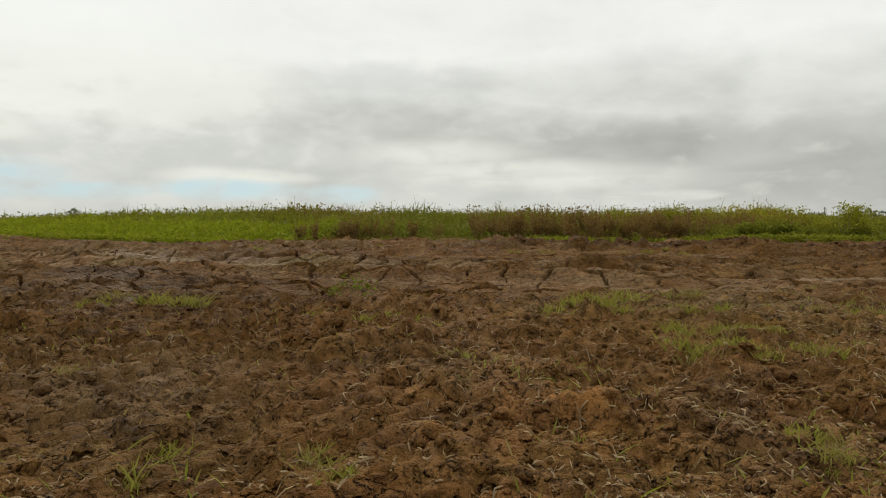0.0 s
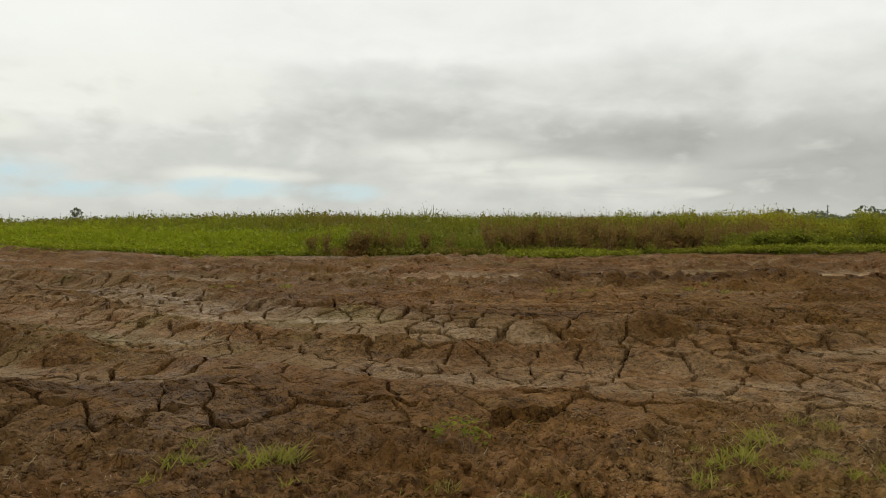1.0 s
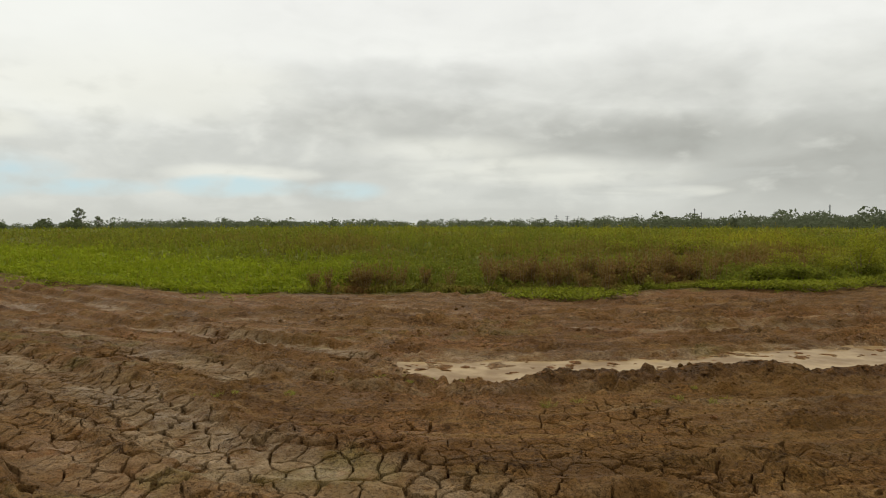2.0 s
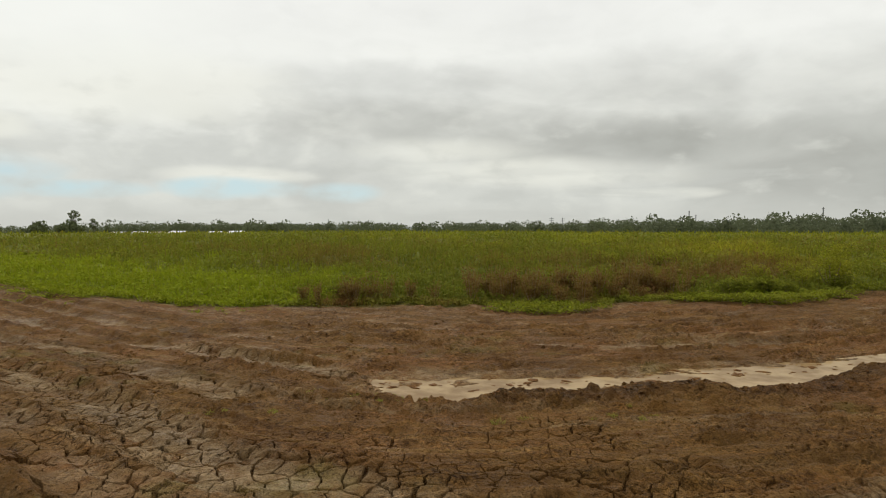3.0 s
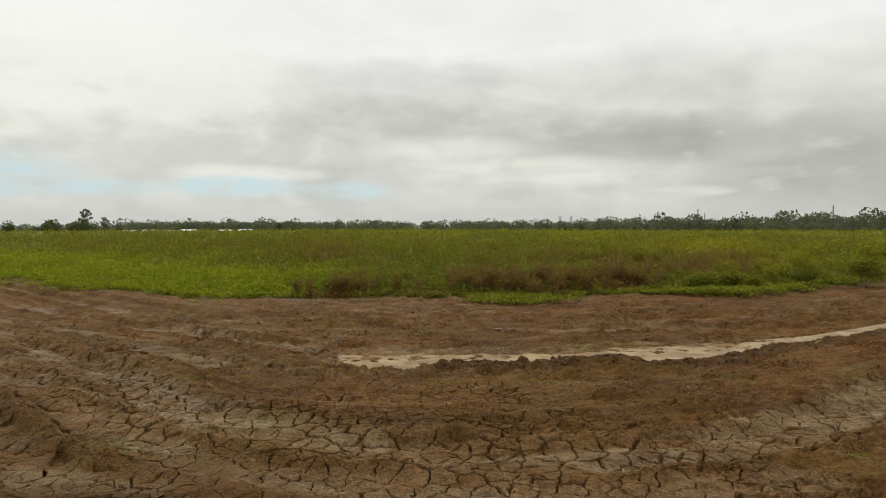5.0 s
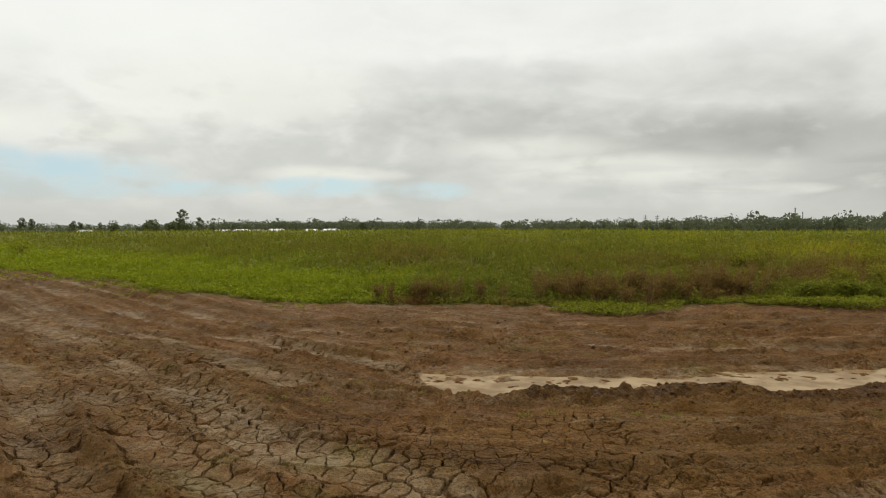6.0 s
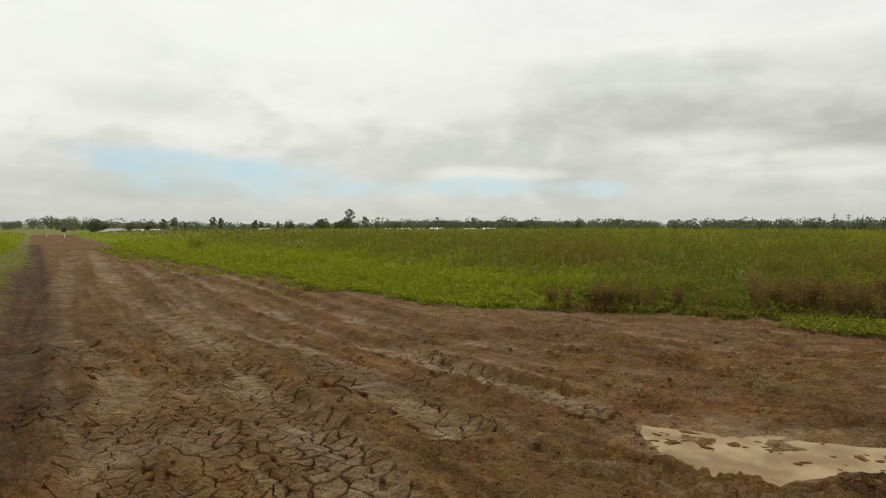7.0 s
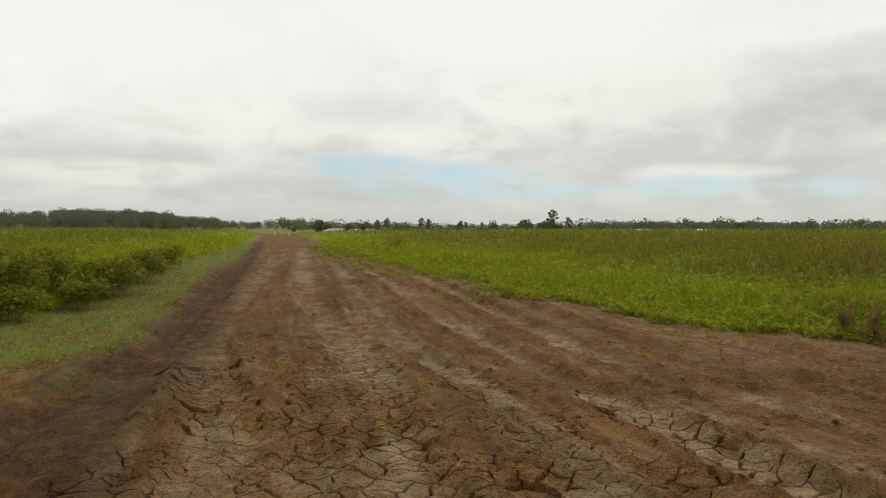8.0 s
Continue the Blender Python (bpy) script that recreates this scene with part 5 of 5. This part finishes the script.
# ---------------------------------------------------------------- clods, tufts and litter on the lane
def clod_mesh(seed):
    rng = random.Random(seed)
    bm = bmesh.new()
    bmesh.ops.create_icosphere(bm, subdivisions=2, radius=1.0)
    for v in bm.verts:
        c = v.co.copy()
        k = 1 + 0.55 * noise.noise(c * 1.3 + Vector((seed * 7.1, 0, 0))) + 0.5 * noise.noise(c * 2.9 + Vector((0, seed * 3.3, 0)))
        v.co = Vector((c.x * k, c.y * k, max(c.z * k * 0.62, -0.25)))
    me = bpy.data.meshes.new("mud_clod")
    bm.to_mesh(me)
    bm.free()
    me.materials.append(SOIL)
    return me


def crumbs():
    """Crumbled mud lying all over the lane, too small to count."""
    rng = np.random.default_rng(41)
    bm = bmesh.new()
    bmesh.ops.create_icosphere(bm, subdivisions=1, radius=1.0)
    ball = np.array([v.co[:] for v in bm.verts])
    tris = np.array([[v.index for v in f.verts] for f in bm.faces])
    bm.free()
    xs, ys, sizes = [], [], []
    for count, near, far, low, high in ((14000, 0.5, 2.8, 0.003, 0.013), (9000, 2.6, 8.0, 0.005, 0.020), (3600, 7.0, 16.0, 0.010, 0.038)):
        y = near * (far / near) ** rng.uniform(0, 1, count)
        x = rng.uniform(-1.0, 0.75, count) * (y + 0.5)
        xs.append(x), ys.append(y), sizes.append(low * (high / low) ** (rng.uniform(0, 1, count) ** 1.6))
    x, y, size = np.concatenate(xs), np.concatenate(ys), np.concatenate(sizes)
    heap = fbm(x, y, 1.6, 3, 43) + 0.5 * np.exp(-(off_line(RIDGE, x, y)[0] / 0.3) ** 2)
    keep = (rng.uniform(-0.5, 0.5, len(x)) < heap + 0.1) & (pool_depth(x, y)[0] < -0.1) & (edge_depth(x, y) < 0) & (verge_depth(x, y) < 0.2)
    keep &= rng.uniform(0, 1, len(x)) > 0.97 * smooth(0.1, 0.5, cracked(x, y))
    x, y, size = x[keep], y[keep], size[keep]
    count = len(x)
    shape = ball[None] * (1 + rng.uniform(-0.32, 0.32, (count, len(ball), 1)))
    shape = shape * (size[:, None] * rng.uniform(0.7, 1.35, (count, 3)))[:, None] * (1, 1, 0.7)
    turn = rng.uniform(0, math.tau, count)[:, None]
    v = np.stack([shape[:, :, 0] * np.cos(turn) - shape[:, :, 1] * np.sin(turn), shape[:, :, 0] * np.sin(turn) + shape[:, :, 1] * np.cos(turn), shape[:, :, 2]], -1)
    v = v + np.stack([x, y, ground_height(x, y) + 0.052 * smooth(0.45, 0.9, cracked(x, y)) - 0.15 * size], -1)[:, None]
    f = (np.arange(count)[:, None, None] * len(ball) + tris[None]).reshape(-1, 3)
    return v.reshape(-1, 3), f, np.repeat(zones(x, y), len(ball), 0)


v, f, tint = crumbs()
tagged(new("mud_crumbs", mesh_from("mud_crumbs", v, f, SOIL, tint=tint, attribute="zone", lane=lane_lie(v[:, 0], v[:, 1]))), "small crumbs of broken mud on the lane", "soil crumbs", kind="stuff")

CLODS = [clod_mesh(k) for k in range(6)]
rng = random.Random(5)


LAID = []


def lay_down():
    """Sets every loose thing dropped so far on the ground under it."""
    x, y = np.array([ob.location.x for ob in LAID]), np.array([ob.location.y for ob in LAID])
    for ob, z in zip(LAID, ground_height(x, y)):
        ob.location.z += float(z)
    LAID.clear()


def drop_clod(x, y, size):
    ob = new("mud_clod", CLODS[rng.randrange(6)])
    ob.matrix_basis = pose(x, y, -0.18 * size, rng.uniform(-12, 12), rng.uniform(-12, 12), rng.uniform(0, 360)) @ Matrix.Diagonal((size, size * rng.uniform(0.8, 1.3), size * rng.uniform(0.7, 1.1), 1))
    LAID.append(ob)
    tagged(ob, "brown crumbly clod of mud on the lane", "clod", group="mud clods on the lane")


for k in range(90):
    s = rng.uniform(0, len(RIDGE) - 1.01)
    (ax, ay), (bx, by) = RIDGE[int(s)], RIDGE[int(s) + 1]
    t = s % 1
    drop_clod(ax + (bx - ax) * t + rng.gauss(0, 0.1), ay + (by - ay) * t + rng.gauss(0, 0.13), rng.uniform(0.012, 0.03))
for k in range(170):
    y = rng.uniform(2.6, 13.5)
    x = rng.uniform(-0.75, 0.5) * (y + 1.5)
    if pool_depth(np.array([x]), np.array([y]))[0][0] < -0.2 and cracked(np.array([x]), np.array([y]))[0] < 0.3:
        drop_clod(x, y, rng.choice((0.012, 0.018, 0.025, 0.035)))

# flakes of mud lying in the shallow water
for k in range(110):
    s = rng.uniform(4, len(PUDDLE) - 1.01)
    (ax, ay), (bx, by) = PUDDLE[int(s)], PUDDLE[int(s) + 1]
    size = rng.choice((0.015, 0.02, 0.03, 0.05))
    ob = new("mud_clod", CLODS[rng.randrange(6)])
    ob.matrix_basis = pose(ax + (bx - ax) * (s % 1) + rng.gauss(0, 0.15), ay + (by - ay) * (s % 1) + rng.gauss(0.25, 0.30), WATER_LEVEL, 0, 0, rng.uniform(0, 360)) @ Matrix.Diagonal((size * 1.6, size, size * 0.35, 1))
    tagged(ob, "flat flake of wet mud in the puddle", "clod", group="mud flakes in the puddle")


def tuft_mesh(seed, count, tall, wide, dry):
    """A grass tuft: blades fanned from one crown."""
    rng = np.random.default_rng(seed)
    a, r = rng.uniform(0, math.tau, count), wide * np.sqrt(rng.uniform(0, 1, count))
    x, y = np.cos(a) * r * 0.6, np.sin(a) * r * 0.6
    tint = np.stack([np.clip(rng.normal(dry, 0.25, count), 0, 1), rng.uniform(0.1, 0.9, count), rng.uniform(0.0, 0.6, count), np.ones(count)], -1)
    v, f, t = blades(rng, x, y, np.full(count, -0.01), tall * rng.uniform(0.25, 0.8, count), np.full(count, 0.0042), tint, 1.9, 0.9)
    return mesh_from("grass_tuft", v, f, TURF, tint=t)


TUFTS = [tuft_mesh(k, 30 + 5 * k, 0.026 + 0.004 * k, 0.05 + 0.008 * k, (0.08, 0.6, 0.12, 0.75, 0.05, 0.35)[k]) for k in range(6)]


def drop_tuft(x, y, size, kind):
    size *= 0.72 if kind in (1, 3) else 0.95
    ob = new("grass_tuft", TUFTS[kind])
    ob.matrix_basis = pose(x, y, 0, 0, 0, rng.uniform(0, 360)) @ Matrix.Diagonal((size, size, size * rng.uniform(0.8, 1.2), 1))
    LAID.append(ob)
    tagged(ob, ("small green tuft of grass on the mud", "half-dead straw-coloured grass tuft on the mud")[kind in (1, 3)], "grass tuft", group="grass tufts on the mud")


for x, y, spread, count in ((-0.82, 1.76, 0.09, 9), (-0.70, 1.79, 0.06, 4), (-0.15, 1.47, 0.06, 7), (0.41, 1.77, 0.07, 5), (0.55, 1.72, 0.09, 5), (0.40, 1.14, 0.035, 7), (0.46, 1.10, 0.04, 8), (0.50, 1.3, 0.08, 7), (0.62, 1.25, 0.06, 6), (0.97, 1.54, 0.06, 6), (0.60, 1.06, 0.03, 4), (0.38, 0.69, 0.025, 6), (0.37, 0.60, 0.03, 6), (-0.11, 0.63, 0.012, 3), (-0.08, 0.55, 0.02, 5), (-0.26, 0.66, 0.012, 2), (-0.26, 0.58, 0.008, 2), (0.43, 1.95, 0.05, 4), (0.62, 1.85, 0.12, 7), (0.8, 1.75, 0.12, 6), (0.14, 0.98, 0.03, 2), (-0.04, 1.02, 0.03, 2), (0.2, 0.72, 0.03, 2)):
    for k in range(count):
        drop_tuft(rng.gauss(x, spread), rng.gauss(y, spread), rng.uniform(0.5, 1.0) * (0.22 + 0.46 * min(y, 2)), rng.choice((0, 0, 2, 2, 4, 5)))
for k in range(150):
    y = 0.6 + 2.6 * rng.random() ** 0.8
    x = rng.uniform(-0.75, 0.8) * (y + 0.2)
    if rng.random() < 0.25 + 0.75 * (x > 0.2 * y):
        drop_tuft(x, y, rng.uniform(0.3, 0.7), rng.choice((1, 1, 1, 3, 3, 5)))
# low green tufts that have taken hold on the drier banks farther along
for x, y, spread, count in ((2.75, 2.95, 0.16, 16), (3.2, 3.1, 0.12, 7), (-1.0, 7.0, 0.18, 10), (-0.6, 6.75, 0.15, 7), (-2.5, 6.3, 0.2, 8), (-12, 19.0, 0.35, 16), (-11.5, 18.7, 0.3, 8), (-9.9, 7.2, 0.15, 12), (-6.9, 8.9, 0.12, 6), (4.2, 3.4, 0.2, 9), (0.8, 5.9, 0.15, 5), (-5.0, 17.0, 0.3, 8), (2.0, 6.3, 0.2, 5)):
    for k in range(count):
        drop_tuft(rng.gauss(x, spread * 1.6), rng.gauss(y, spread), rng.uniform(0.8, 1.5) * (1.6 if y > 15 else 1.0), rng.choice((0, 2, 2, 4, 5)))
lay_down()


def litter():
    """Broken straw, roots and stalks trodden into the mud."""
    rng = np.random.default_rng(9)
    count = 15000
    y = 0.5 + 2.9 * rng.uniform(0, 1, count) ** 1.15
    x = rng.uniform(-0.85, 0.85, count) * (y + 0.25)
    long, wide = 0.0035 * 4.4 ** rng.uniform(0, 1, count) * (1 + 0.9 * (rng.uniform(0, 1, count) < 0.03)), rng.uniform(0.0003, 0.0009, count)
    keep = fbm(x, y, 2.6, 3, 99) + 0.28 * (x > 0.12 * y) - 0.05 > rng.uniform(-0.45, 0.45, count)
    x, y, long, wide = x[keep], y[keep], long[keep] * (1 + 0.25 * y[keep]), wide[keep] * (1 + 0.2 * y[keep])
    count = len(x)
    a, curl = rng.uniform(0, math.tau, count), rng.normal(0, 0.28, count)
    ca, sa = np.cos(a), np.sin(a)
    v = np.empty((count, 9, 3))
    for e, s in enumerate((-0.5, 0.0, 0.5)):
        side = curl * long * (0.5 - abs(s)) * 2
        cx, cy = x + ca * long * s - sa * side, y + sa * long * s + ca * side
        z = ground_height(cx, cy) + 0.002 + 0.25 * np.abs(curl) * long * (1 - e % 2)
        thin = wide * (1, 1, 0.5)[e]
        v[:, 3 * e] = np.stack([cx - sa * thin, cy + ca * thin, z], -1)
        v[:, 3 * e + 1] = np.stack([cx + sa * thin, cy - ca * thin, z], -1)
        v[:, 3 * e + 2] = np.stack([cx, cy, z + thin * 1.6], -1)
    b = np.arange(count)[:, None] * 9
    f = np.concatenate([b + o + q for o in (0, 3) for q in (np.array((0, 3, 5)), np.array((0, 5, 2)), np.array((1, 2, 5)), np.array((1, 5, 4)))] + [b + q for q in ((0, 2, 1), (6, 7, 8))])
    return v.reshape(-1, 3), f


v, f = litter()
tagged(new("straw_litter", mesh_from("straw_litter", v, f, STRAW)), "broken pale straw scattered over the mud", "straw", kind="stuff")


def trodden_grass():
    """Dead and half-green blades lying flat on the mud."""
    rng = np.random.default_rng(17)
    count = 10000
    y = 0.5 + 3.2 * rng.uniform(0, 1, count) ** 1.2
    x = rng.uniform(-0.85, 0.85, count) * (y + 0.3)
    thick = fbm(x, y, 3.0, 3, 97) + 0.35 * (x > 0.1 * y) - 0.1 * (y > 2.2)
    keep = rng.uniform(-0.45, 0.7, count) < thick
    x, y = x[keep], y[keep]
    count = len(x)
    z = ground_height(x, y) - 0.002
    alive = smooth(0.0, 0.5, fbm(x, y, 1.7, 3, 98) + 0.25 * (x > 0.15 * y))
    tint = np.stack([np.clip(0.95 - 0.9 * alive + rng.normal(0, 0.2, count), 0, 1), rng.uniform(0, 0.5, count), rng.uniform(0, 1, count), np.ones(count)], -1)
    return blades(rng, x, y, z, z + rng.uniform(0.003, 0.010, count) * (1 + alive), np.full(count, 0.0024), tint, 2.4, 0.9)


v, f, tint = trodden_grass()
tagged(new("trodden_grass", mesh_from("trodden_grass", v, f, TURF, tint=tint)), "flattened dead and green grass blades on mud", "grass", kind="stuff")

# ---------------------------------------------------------------- mud plates, last
plates = mud_plates()
plates.sort(key=lambda c: math.hypot(c[0][0], c[0][1] - 1.0))
cut = [plate_mesh(*plate) for plate in plates]
flat = np.concatenate([c[0] for c in cut])
height = lie(flat[:, 0], flat[:, 1]) + 0.9 * lumps(flat[:, 0], flat[:, 1]) - np.concatenate([c[1] for c in cut])
solid, shade, drawn = np.column_stack([flat, height]), zones(flat[:, 0], flat[:, 1]), lane_lie(flat[:, 0], flat[:, 1])
rest_f, start, first_rest = [], 0, 0
for k, ((site, _, _), (_, _, f)) in enumerate(zip(plates, cut)):
    stop = start + len(cut[k][0])
    if k < 300:
        ob = new("mud_plate", mesh_from("mud_plate", solid[start:stop] - (*site, 0), f, PLATE, tint=shade[start:stop], attribute="zone", lane=drawn[start:stop]))
        ob.location = (*site, 0)
        ob.parent = ground
        first_rest = stop
    else:
        rest_f.append(f + start - first_rest)
    start = stop
if rest_f:
    ob = new("mud_plates", mesh_from("mud_plates", solid[first_rest:], np.concatenate(rest_f), PLATE, tint=shade[first_rest:], attribute="zone", lane=drawn[first_rest:]))
    ob.parent = ground
    tagged(ob, kind="stuff")
